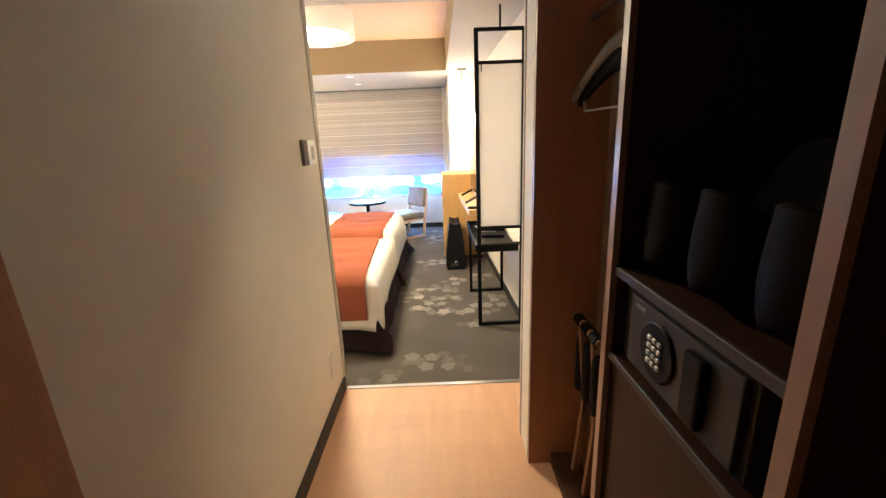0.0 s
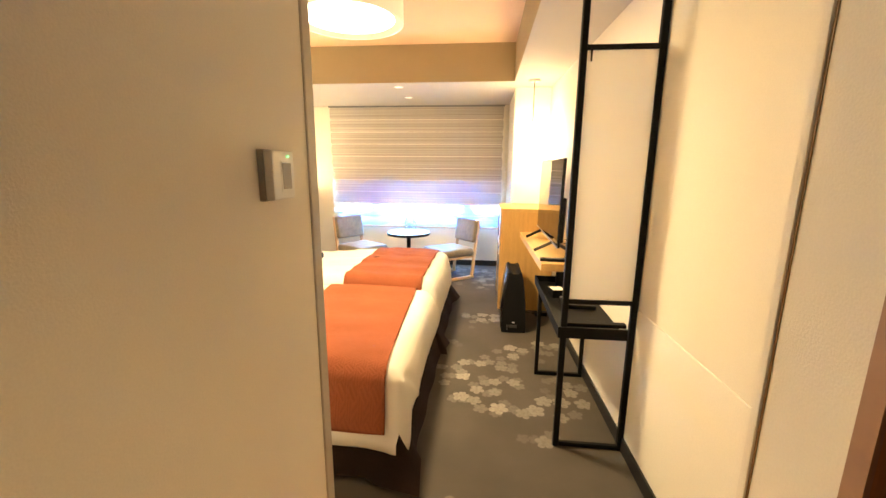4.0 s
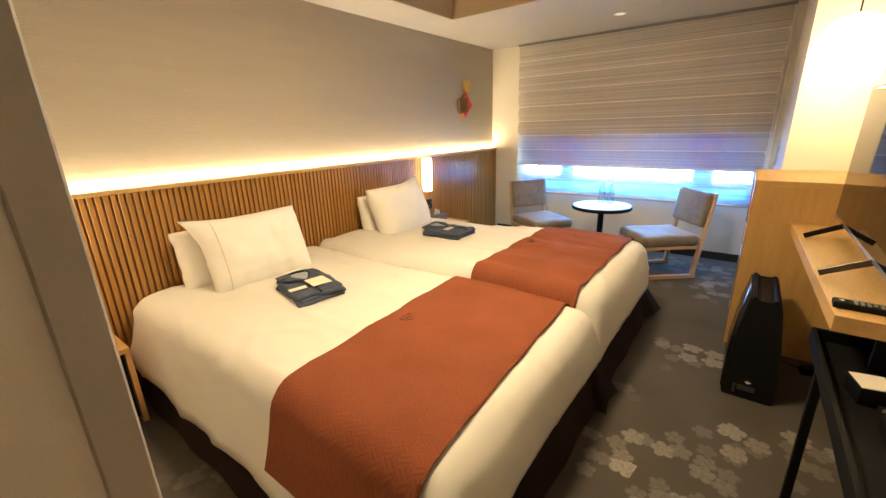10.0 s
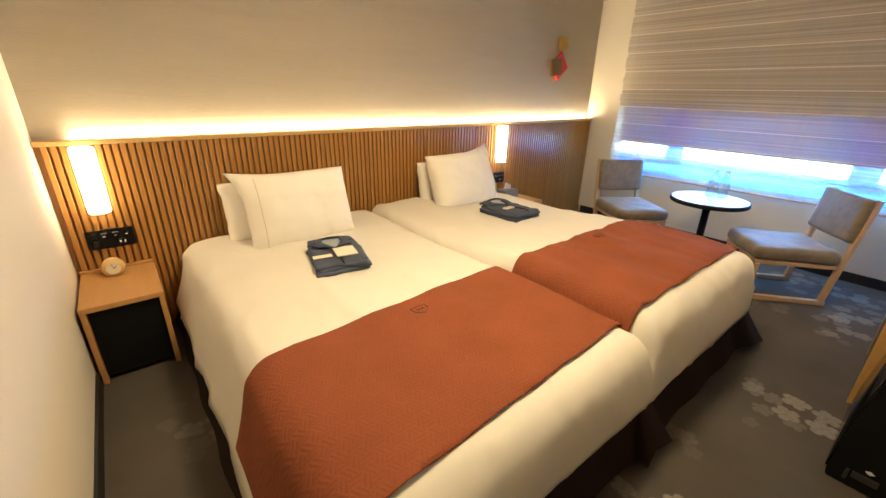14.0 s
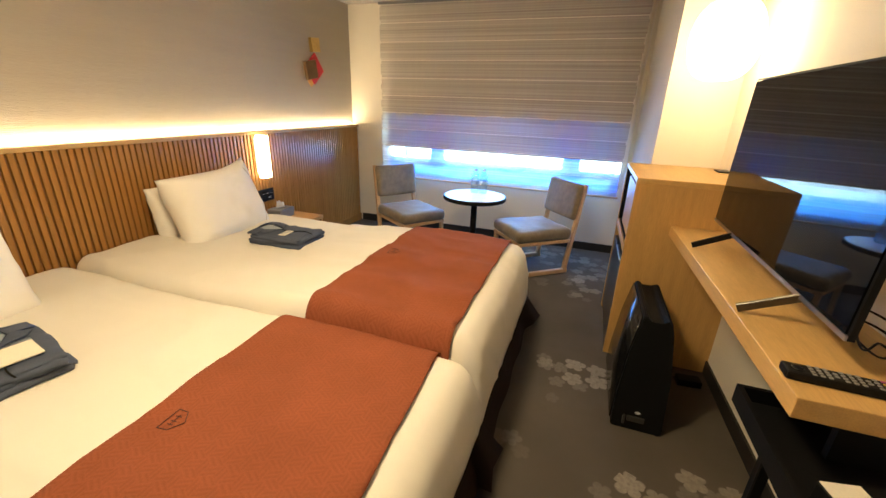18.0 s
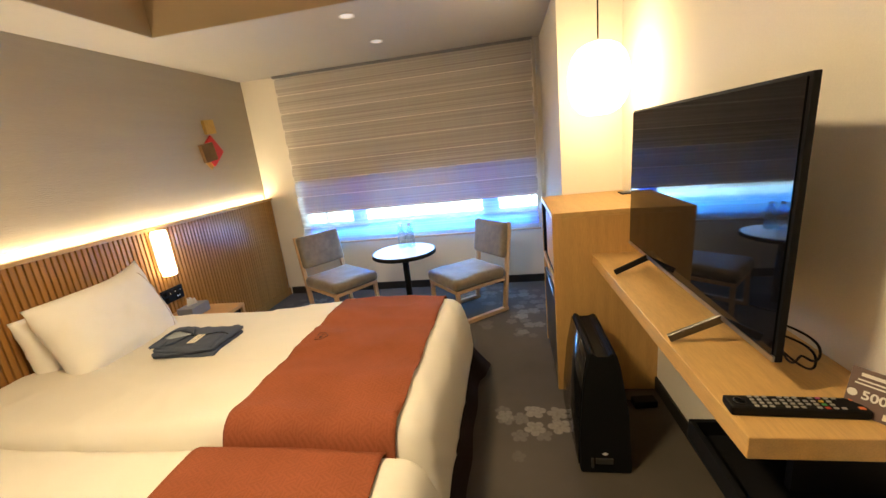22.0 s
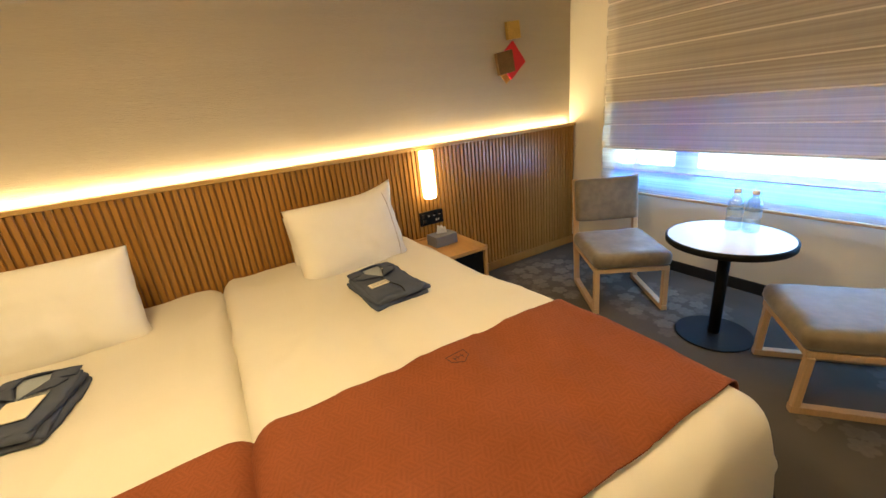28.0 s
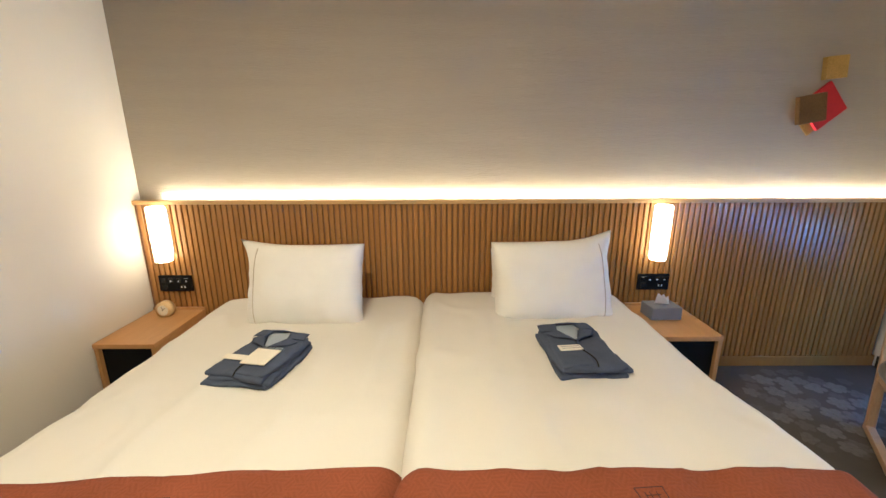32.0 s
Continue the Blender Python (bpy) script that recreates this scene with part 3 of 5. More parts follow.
# ---- closet along the corridor ----
CX, CF, CB = 2.935, 2.998, 3.188      # front of the far end, front of the bays, back of the hanging bay
closet = thing("closet", "open dark brown built-in closet with pale edges", "closet")
part("back_panel", bx(CB, CB + 0.02, -1.155, -0.65, 0, ZL), M_CLOSETBACK, closet, "olive-brown papered back")
part("back_panel", bx(3.50, 3.53, -3.0, -1.18, 0, ZL), M_CLOSETSHADE, closet)
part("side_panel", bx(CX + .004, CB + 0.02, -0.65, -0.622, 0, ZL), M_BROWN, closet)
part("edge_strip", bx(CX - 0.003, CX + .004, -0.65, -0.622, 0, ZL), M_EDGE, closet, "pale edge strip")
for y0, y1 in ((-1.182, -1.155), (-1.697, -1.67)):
    part("divider", bx(CF + .012, 3.50, y0, y1, 0, ZL), M_CLOSETSHADE, closet)
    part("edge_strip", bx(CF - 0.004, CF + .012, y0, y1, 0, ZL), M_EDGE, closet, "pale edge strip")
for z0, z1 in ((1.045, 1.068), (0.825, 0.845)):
    part("shelf", bx(CF + 0.012, 3.50, -1.67, -1.182, z0, z1), M_CLOSETSHADE, closet)
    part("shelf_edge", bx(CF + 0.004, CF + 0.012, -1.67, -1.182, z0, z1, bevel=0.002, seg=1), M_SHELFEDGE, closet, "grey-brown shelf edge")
part("front_panel", bx(CF + 0.014, CF + 0.032, -1.67, -1.182, 0.05, 0.825), M_CLOSETSHADE, closet)
part("plinth", bx(CF + 0.03, CB, -1.155, -0.65, 0.0, 0.05), M_CLOSETSHADE, closet)
part("plinth", bx(CF + 0.03, 3.50, -1.67, -1.182, 0.0, 0.05), M_CLOSETSHADE, closet)
bm = bmesh.new()
rod(bm, (3.11, -1.155, 1.735), (3.11, -0.65, 1.735), 0.011)
part("hanging_rail", bm, M_STEEL, closet, "steel hanging rail")
structure("wall_closet", bx(3.53, 3.7, -3.0, -0.455, 0, ZL), M_CLOSETSHADE, "wall behind the closet, coloured near-black for shade", "wall")

# ---- headboard ----
hb = thing("headboard", "long oak headboard with upright slats and lit ledge", "headboard")
part("backing", bx(-0.068, -0.015, 0.002, YW - 0.004, 0.07, 1.035), M_OAK_DARK, hb)
part("plinth", bx(-0.068, 0.002, 0.002, YW - 0.004, 0.0, 0.07, bevel=0.002, seg=1), M_SLAT, hb)
part("ledge", bx(-0.044, 0.004, 0.002, YW - 0.004, 1.035, 1.058, bevel=0.002, seg=1), M_OAK, hb)
part("light_strip", bx(-0.066, -0.048, 0.13, YW - 0.02, 1.037, 1.052), M_STRIP, hb, "glowing light strip")
N_SLAT = 138
sl = mesh_of("slat", bx(-0.015, 0.0, -0.0115, 0.0115, 0.07, 1.035, bevel=0.002, seg=1), M_SLAT)
for k in range(N_SLAT):
    o = new("slat", sl)
    o.parent = hb
    o.location = (0, 0.02 + (YW - 0.04) * (k + .5) / N_SLAT, 0)

# ---- beds ----


# height of each bed's top at the head, and how much it rises to the foot
LOW, HIGH = (0.498, 0.016), (0.524, 0.044)


def rise(x, up):
    f = min(1.0, max(0.0, (x - 0.9) / 0.55))
    return up * f * f * (3 - 2 * f) - 0.014 * max(0.0, (x - 1.75) / 0.36) ** 2


def risen(bm, z0, z1, up):
    for v in bm.verts:
        f = max(0.0, (v.co.z - z0) / (z1 - z0))
        v.co.z += rise(v.co.x, up) * f - 0.012 * f * max(0.0, (1.05 - v.co.y) / 0.55) ** 2
    return bm


def overhang(bm, y0, top, low):
    """The cloth of the open side hangs lower than the foot, which is tucked in."""
    for v in bm.verts:
        p = v.co
        side = min(1.0, max(0.0, (y0 + 0.075 - p.y) / 0.055))
        if side > 0 and p.z < top - 0.08:
            f = (top - 0.08 - p.z) / (top - 0.08 - 0.25)
            p.z -= (0.25 - low) * f * side * (1 + 0.10 * math.sin(p.x * 9.0) + 0.12 * max(0.0, (p.x - 1.7) / 0.4))
            if p.x > 2.05:
                p.x += 0.006 * side * min(1.0, 2 * f)
    return bm


def creased(bm, seed, top, y0, y1):
    """Shallow press lines and puckers of a made-up duvet, its corners tucked at the foot."""
    for v in bm.verts:
        p = v.co
        w = noise.noise(Vector((p.x * 1.6 + p.y * 2.2 + seed, p.y * 3.4 - p.x, p.z * 5)))
        ridge = max(0.0, 1 - abs(w) * 9)
        fine = noise.noise(Vector((p.x * 11, p.y * 13, seed + p.z * 9)))
        a = 0.0078 * ridge + 0.0026 * fine
        if p.z > top - 0.06:
            p.z += a
            # long press lines from the folded cloth
            for share in (0.35, 0.66):
                line = y0 + share * (y1 - y0) + 0.012 * math.sin(p.x * 2.3 + seed)
                p.z += 0.0045 * math.exp(-((p.y - line) / 0.028) ** 2)
            p.z += 0.004 * math.exp(-((p.x - 0.98 - 0.02 * math.sin(p.y * 3 + seed)) / 0.03) ** 2)
        else:
            p.x += a * 0.6 if p.x > 2.0 else 0
            if p.x > 2.06:
                side = p.y - y0
                if side < 0.24:
                    tuck = (top - 0.03 - p.z) - 0.9 * side
                    p.x += 0.008 * math.exp(-((tuck - 0.02) / 0.024) ** 2) - 0.007 * math.exp(-((tuck + 0.02) / 0.022) ** 2)
            p.y += (a * 1.1 + 0.003 * math.sin(p.x * 17 + seed)) * (-1 if p.y < 1 or 1.667 < p.y < 2.2 else 1)
    return bm


def bed(y0, y1, label, seed, level, caster_x):
    b = thing("bed", label, "bed", group="beds")
    sk = bmesh.new()
    # pleated skirt that widens to the floor
    pts = []
    xs0, xs1, s0, s1 = 0.06, 2.10, y0 - 0.02, y1 + 0.03

    def run(p, q, n):
        for k in range(n):
            pts.append((p[0] + (q[0] - p[0]) * k / n, p[1] + (q[1] - p[1]) * k / n))
    run((xs0, s0), (xs1, s0), 40)
    run((xs1, s0), (xs1, s1), 26)
    run((xs1, s1), (xs0, s1), 40)
    rows = []
    cx, cy = (xs0 + xs1) / 2, (s0 + s1) / 2
    for j in range(6):
        z = 0.30 - 0.262 * j / 5
        ring = []
        for i, (x, y) in enumerate(pts):
            w = 0.005 * j / 5 * math.sin(i * 0.8 + seed) + 0.085 * (j / 5) ** 1.3
            near = max(0.0, 1 - math.hypot(x - xs1, min(abs(y - s0), abs(y - s1))) / 0.10)
            w += 0.055 * near * (j / 5)
            dx = 1 if x > xs1 - 0.01 else 0
            dy = -1 if abs(y - s0) < .01 else (1 if abs(y - s1) < .01 else 0)
            ring.append(sk.verts.new((x + w * dx, y + w * dy * (1.2 if y < 1 else 0.6), z)))
        rows.append(ring)
    for a, c in zip(rows, rows[1:]):
        for i in range(len(pts) - 1):
            sk.faces.new((a[i], a[i + 1], c[i + 1], c[i]))
    part("bed_skirt", sk, M_SKIRT, b, "dark brown pleated bed skirt", flat=False)
    part("base", bx(0.06, 2.05, y0 + 0.06, y1 - 0.06, 0.06, 0.30, bevel=0.02), M_SKIRT, b)
    cloth = risen(soft(0.02, 2.115, y0, y1, 0.25, level[0], 0.064, 0.022, 0.007, 4.0, 0.10, seed, True), 0.25, *level)
    if y0 < 1:
        overhang(cloth, y0, level[0], 0.165)
    part("duvet", creased(cloth, seed, level[0], y0, y1), M_LINEN, b, "smooth white duvet", flat=False)
    for fx, fy in ((0.2, y0 + .15), (0.2, y1 - .15), (2.04, y0 + .18), (caster_x, y1 - .2)):
        part("caster", lathe(bmesh.new(), [(0.0, 0), (0.014, 0), (0.018, 0.01), (0.018, 0.034), (0.010, 0.05)], 12, (fx, fy, 0)), M_STEEL, b, flat=False)
    return b


B1, B2 = (0.475, 1.655), (1.667, 2.785)
bed(*B1, "white made-up bed with a dark brown skirt beside the corridor", 1.0, LOW, 2.04)
bed(*B2, "white made-up bed with a dark brown skirt beside the window seats", 5.0, HIGH, 2.155)


def runner(y0, y1, seed, label, mark_x, mark_y, edge, slant, level):
    r = thing("bed_runner", label, "bed runner", group="bed runners")
    bm = risen(soft(0.02 - .008, 2.115 + .008, y0 - .008, y1 + .008, 0.25, level[0] + .010, 0.072, 0.022, 0.007, 4.0, 0.10, seed, True), 0.25, *level)
    for x, s in ((edge, -1), (2.035, 1)):
        g = bm.verts[:] + bm.edges[:] + bm.faces[:]
        bmesh.ops.bisect_plane(bm, geom=g, plane_co=(x, (y0 + y1) / 2, 0), plane_no=(s, slant * s, 0), clear_outer=True)
    if y0 < 1:
        overhang(bm, y0, level[0], 0.165)
    g = bm.verts[:] + bm.edges[:] + bm.faces[:]
    bmesh.ops.bisect_plane(bm, geom=g, plane_co=(0, 0, 0.228 if y0 < 1 else 0.272), plane_no=(0, 0, -1), clear_outer=True)
    for v in bm.verts:
        # soft creases
        w = noise.noise(Vector((v.co.x * 3.1 + seed, v.co.y * 9.0, seed)))
        v.co.z += max(0.0, w - 0.15) * 0.010 * (1 if seed > 3 else 0.3)
        w2 = noise.noise(Vector((v.co.x * 2.0 - v.co.y * 3.0 + seed, v.co.y * 4.0 + v.co.x * 2.5, seed * 2)))
        v.co.z += max(0.0, 1 - abs(w2) * 8) * (0.005 if seed > 3 else 0.0025)
    top = max(v.co.z for v in bm.verts if abs(v.co.x - mark_x) < 0.05 and abs(v.co.y - mark_y) < 0.05)
    cloth = part("cloth", bm, M_RUNNER, r, flat=False)
    s = cloth.modifiers.new("thickness", 'SOLIDIFY')
    s.thickness, s.offset = 0.006, 0.6
    # stitched shield mark
    bm = bmesh.new()
    pts = [(0.0, -0.033), (0.0, 0.033), (0.030, 0.031), (0.052, 0.0), (0.030, -0.031)]
    for k in range(5):
        p, q = pts[k], pts[(k + 1) % 5]
        bar(bm, (p[0], p[1], 0), (q[0], q[1], 0), 0.0018)
    for y in (-0.015, -0.004, 0.012):
        bar(bm, (0.012, y, 0), (0.030, y, 0), 0.0016)
    bar(bm, (0.021, -0.018, 0), (0.021, 0.018, 0), 0.0016)
    bmesh.ops.transform(bm, matrix=pose(mark_x - 0.026, mark_y, top + 0.0050, 0, 0, 4), verts=bm.verts)
    part("stitched_mark", bm, M_STITCH, r, "dark stitched shield mark")
    return r


runner(*B1, 1.0, "rust-red woven runner across the foot of the bed", 1.50, 1.075, 1.403, 0.05, LOW)
runner(*B2, 5.0, "rust-red woven runner with creases across the bed's foot", 1.54, 2.232, 1.447, 0.0, HIGH)


def pillow_mesh(w, h, t, seed, ear=0):
    """A stuffed pillow lying in x (height) and y (width), with pinched corners."""
    bm = bmesh.new()
    n = 30
    for side in (1, -1):
        grid = []
        for i in range(n + 1):
            row = []
            for j in range(n + 1):
                u, v = -1 + 2 * i / n, -1 + 2 * j / n
                full = max(0.0, (1 - abs(u) ** 3.4)) ** 0.52 * max(0.0, (1 - abs(v) ** 4.2)) ** 0.52
                pinch = 1 - 0.025 * (1 - v * v) * abs(u) ** 2
                pinch2 = 1 - 0.03 * (1 - u * u) * abs(v) ** 2
                p = Vector((u * h / 2 * pinch, v * w / 2 * pinch2, side * t / 2 * full))
                q = Vector((u * 2.2 + seed, v * 2.6, side))
                ridge = max(0.0, 1 - 7 * abs(noise.noise(Vector((u * 1.3 + v * 1.9 + seed, v * 2.4 - u * 1.6, seed)))))
                p.z += side * full * (0.012 * noise.noise(q) + 0.003 * noise.noise(q * 3) - 0.004 * ridge * (0.15 + abs(v)))
                if ear:
                    e = max(0.0, u * .5 + v * ear * .5 - 0.62) / 0.38
                    p += Vector((0.05 if ear > 0 else 0.030, (0.03 if ear > 0 else 0.060) * ear, 0.012)) * e * e
                # puckers along the lower edge and the seams
                p.z += side * 0.016 * max(0.0, -u) ** 2 * noise.noise(Vector((v * 4.5 + seed, u * 2.5, seed))) * full
                p.z += side * 0.016 * abs(v) ** 3 * noise.noise(Vector((u * 4.2 + seed * 2, v * 2.0, seed))) * full
                p.y += 0.010 * v * abs(v) ** 4 * noise.noise(Vector((u * 3.0, seed, v * 2)))
                row.append(bm.verts.new(p))
            grid.append(row)
        for i in range(n):
            for j in range(n):
                bm.faces.new((grid[i][j], grid[i + 1][j], grid[i + 1][j + 1], grid[i][j + 1]))
    bmesh.ops.remove_doubles(bm, verts=bm.verts, dist=0.0015)
    return bm


def pillow(m, w, h, t, seed, label, seam=0):
    p = thing("pillow", label, "pillow", m, "pillows on the beds")
    part("cover", pillow_mesh(w, h, t, seed, seam), M_PILLOW, p, flat=False)
    if seam:
        bm = bmesh.new()
        last = None
        y = seam * (w / 2 - 0.07)
        for i in range(21):
            u = -0.9 + 1.8 * i / 20
            full = max(0.0, 1 - abs(u) ** 3.4) ** .52 * max(0.0, 1 - abs(y / (w / 2)) ** 4.2) ** .52
            c = Vector((u * h / 2, y, -t / 2 * full - 0.003))
            if last:
                rod(bm, last, c, 0.0016, 5)
            last = c
        part("piping", bm, M_PIPING, p, "thin tan piping")
    return p


pillow(pose(0.135, 0.975, 0.622, 0, -100, 0), 0.575, 0.37, 0.15, 1, "white cotton pillow leaning on the oak headboard")
pillow(pose(0.315, 1.063, 0.658, -2, -109, 0), 0.60, 0.43, 0.225, 3, "white cotton pillow with tan piping leaning on another", -1)
pillow(pose(0.135, 2.30, 0.635, 0, -100, 0), 0.53, 0.34, 0.15, 5, "white cotton pillow leaning on the oak headboard")
pillow(pose(0.305, 2.33, 0.672, -3, -112, 4), 0.61, 0.43, 0.225, 7, "white cotton pillow with tan piping tilted on another", 1)


# ---- nightstands ----


def nightstand(y0, y1, high, label, deep=0.42):
    n = thing("nightstand", label, "nightstand", pose(0.0, y0, 0) @ Matrix.Diagonal((1.0, 1.0, high / 0.402, 1.0)), "nightstands")
    w = y1 - y0
    part("top", bx(0.004, deep + 0.005, 0, w, 0.377, 0.402, bevel=0.003), M_OAK_NIGHT, n)
    part("side_panel", bx(0.004, deep, 0.0, 0.022, 0.0, 0.377, bevel=0.002, seg=1), M_OAK_NIGHT, n)
    part("side_panel", bx(0.004, deep, w - 0.022, w, 0.0, 0.377, bevel=0.002, seg=1), M_OAK_NIGHT, n)
    part("back_lip", bx(0.004, 0.016, 0, w, 0.402, 0.418, bevel=0.002, seg=1), M_OAK_NIGHT, n)
    part("drawer_front", bx(deep - 0.035, deep - 0.02, 0.024, w - 0.024, 0.03, 0.372), M_BLACK, n, "black recessed front")
    part("back", bx(0.004, 0.02, 0.022, w - 0.022, 0, 0.377), M_BLACK, n)
    return n


nightstand(0.015, 0.325, 0.400, "oak nightstand with a black inside beside the wall", 0.448)
nightstand(2.865, 3.185, 0.418, "oak nightstand with a black inside between bed and chair")


def sconce(y, label):
    s = thing("wall_sconce", label, "wall lamp", pose(0, y, 0), "headboard sconces")
    part("backplate", bx(0.002, 0.014, -0.032, 0.032, 0.75, 1.01, bevel=0.004), M_WHITEPLASTIC, s)
    bm = bmesh.new()
    lathe(bm, [(0.040, 0.718), (0.045, 0.724), (0.047, 0.88), (0.047, 1.025), (0.042, 1.032)], 32, (0.056, 0, 0))
    part("diffuser", bm, M_SCONCE, s, "glowing white cylinder", flat=False)
    return s


sconce(0.168, "glowing white cylinder lamp on the headboard by the wall")
sconce(3.0, "glowing white cylinder lamp on the headboard by the chair")


def control(y0, y1, label):
    c = thing("control_panel", label, "switch panel", pose(0, y0, 0.517), "headboard switch panels")
    w = y1 - y0
    part("plate", bx(0.001, 0.012, 0, w, 0, 0.098, bevel=0.003), M_BLACK, c)
    for k in range(4):
        part("switch", bx(0.012, 0.016, w * (.08 + .23 * k), w * (.08 + .23 * k) + 0.028, 0.054, 0.082, bevel=0.002, seg=1), M_BLACKGLOSS, c)
    for k in range(3):
        part("mark", bx(0.0161, 0.0166, w * (.12 + .23 * (k + 1)), w * (.12 + .23 * (k + 1)) + .010, 0.062, 0.067), M_WHITEPLASTIC, c)
    part("socket", bx(0.012, 0.0145, w * .1, w * .1 + .034, 0.012, 0.044, bevel=0.002, seg=1), M_BLACKGLOSS, c)
    part("socket", bx(0.012, 0.0145, w * .62, w * .62 + .034, 0.012, 0.044, bevel=0.002, seg=1), M_BLACKGLOSS, c)
    for k in range(2):
        part("mark", bx(0.0146, 0.0151, w * (.66 + .1 * k), w * (.66 + .1 * k) + .006, 0.022, 0.034), M_WHITEPLASTIC, c)
    return c


control(0.078, 0.275, "black switch panel on the slats above the clock")
control(2.925, 3.112, "black switch panel on the slats above the tissue box")

clock = thing("alarm_clock", "small round wooden alarm clock on the nightstand", "clock", pose(0.10, 0.155, 0.395, 0, 0, 0))
bm = bmesh.new()
bmesh.ops.create_cone(bm, cap_ends=True, segments=40, radius1=0.047, radius2=0.047, depth=0.050, matrix=pose(0, 0, 0.047, 0, 90, 0))
bmesh.ops.bevel(bm, geom=[e for e in bm.edges if e.calc_face_angle(0) > 1], offset=0.005, segments=2, affect='EDGES')
part("case", bm, M_CLOCK, clock, flat=False)
bm = bmesh.new()
bmesh.ops.create_cone(bm, cap_ends=True, segments=40, radius1=0.030, radius2=0.030, depth=0.002, matrix=pose(0.0255, 0, 0.047, 0, 90, 0))
part("dial", bm, M_PAPER, clock)
bm = bmesh.new()
bar(bm, (0.0275, 0, 0.047), (0.0275, 0.014, 0.060), 0.002)
part("hour_hand", bm, M_BLACK, clock)
bm = bmesh.new()
bar(bm, (0.0275, 0, 0.047), (0.0275, -0.004, 0.071), 0.0015)
part("minute_hand", bm, M_BLACK, clock)

tis = thing("tissue_box", "dark grey tissue box with a white tissue on the nightstand", "tissue box", pose(0.17, 2.995, 0.418, 0, 0, 3))
part("box", bx(-0.06, 0.06, -0.085, 0.085, 0, 0.072, bevel=0.006), M_GREYBOX, tis)
bm = bmesh.new()
for k in range(5):
    a = k * 1.3
    vs = [bm.verts.new(p) for p in ((-.012, -.035, .074), (.012, .035, .074), (.02 * math.cos(a), .03 * math.sin(a), .115 + .006 * k))]
    bm.faces.new(vs)
part("tissue", bm, M_LINEN, tis, "folded white tissue")

# ---- wall art ----
art = thing("wall_art", "gold, red and bronze square tiles on the wall", "wall art", pose(-0.07, 3.825, 1.563))


def tile(name, y, z, s, turn, x0, x1, m, label):
    bm = bx(x0, x1, -s / 2, s / 2, -s / 2, s / 2, bevel=0.003)
    bmesh.ops.transform(bm, matrix=pose(0, y, z, turn, 0, 0), verts=bm.verts)
    part(name, bm, m, art, label)


tile("red_tile", 0.035, -0.005, 0.185, 40, 0.006, 0.022, M_RED, "red lacquered square")
tile("bronze_tile", -0.050, -0.020, 0.148, 10, 0.024, 0.052, M_BRONZE, "dark gold square")
tile("gold_tile", 0.045, 0.190, 0.115, 6, 0.010, 0.040, M_GOLD, "gold leaf square")
tile("gold_corner", -0.01, -0.10, 0.09, 42, 0.002, 0.0058, M_GOLD, "gold leaf square behind the others")

# ---- window ----
win = thing("window_1", "long low window glowing blue-white under the shade", "window")
win["kind"] = "structure"
# Translucent film, added to put the window's blue bloom into a colour.
M_GLARE = bpy.data.materials.new("blue_glare_film")
M_GLARE.use_nodes = True
_n = M_GLARE.node_tree
_t = _n.nodes.new("ShaderNodeBsdfTranslucent")
_t.inputs[0].default_value = (0.03, 0.20, 0.58, 1)
_n.links.new(_t.outputs[0], _n.nodes["Material Output"].inputs["Surface"])
M_GLAREPALE = M_GLARE.copy()
M_GLAREPALE.name = "pale_glare_film"
M_GLAREPALE.node_tree.nodes["Translucent BSDF"].inputs[0].default_value = (0.12, 0.38, 0.80, 1)
M_FRAMEBLUE = mat("window_frame_paint", (0.45, 0.5, 0.55), 0.4, vary=0.05, bump=0.0)
bm = bmesh.new()
box(bm, 0.33, 2.70, YW + 0.02, YW + 0.07, 0.545, 0.575)
box(bm, 0.33, 2.70, YW + 0.02, YW + 0.07, 1.18, 1.2)
box(bm, 0.33, 0.36, YW + 0.02, YW + 0.07, 0.575, 1.18)
box(bm, 2.685, 2.70, YW + 0.02, YW + 0.07, 0.575, 1.18)
box(bm, 0.545, 0.565, YW + 0.02, YW + 0.07, 0.575, 1.18)
box(bm, 2.63, 2.645, YW + 0.02, YW + 0.07, 0.575, 1.18)
part("window_frame", bm, M_FRAMEBLUE, win)
# Added strips stand in for backlit mullions and the glow below the panes.
for a, b_ in ((0.83, 0.99), (2.165, 2.33)):
    part("glare_strip", bx(a, b_, YW + 0.052, YW + 0.056, 0.575, 0.86), M_GLARE, win, "added blue film for the window's glare")
    part("glare_strip", bx(a, b_, YW + 0.052, YW + 0.056, 0.86, 1.18), M_GLAREPALE, win, "added pale film for the window's glare")
for a, b_ in ((0.36, 0.83), (0.99, 2.165), (2.33, 2.685)):
    part("glare_strip", bx(a, b_, YW + 0.052, YW + 0.056, 0.575, 0.745), M_GLAREPALE if a == 0.99 else M_GLARE, win, "added blue film for the window's glare")
    p = part("pane", bx(a, b_, YW + 0.042, YW + 0.048, 0.575, 1.18), M_GLASS, win)
    p.visible_shadow = False
part("window_sill", bx(0.33, 2.70, YW + 0.001, YW + 0.02, 0.545, 0.553), M_FRAMEBLUE, win)
tagged(part("backdrop", bx(-0.6, 3.6, YW + 0.6, YW + 0.62, 0.2, 2.4), M_OUTSIDE), "bright blue-white daylight outside", "backdrop", "", "structure")

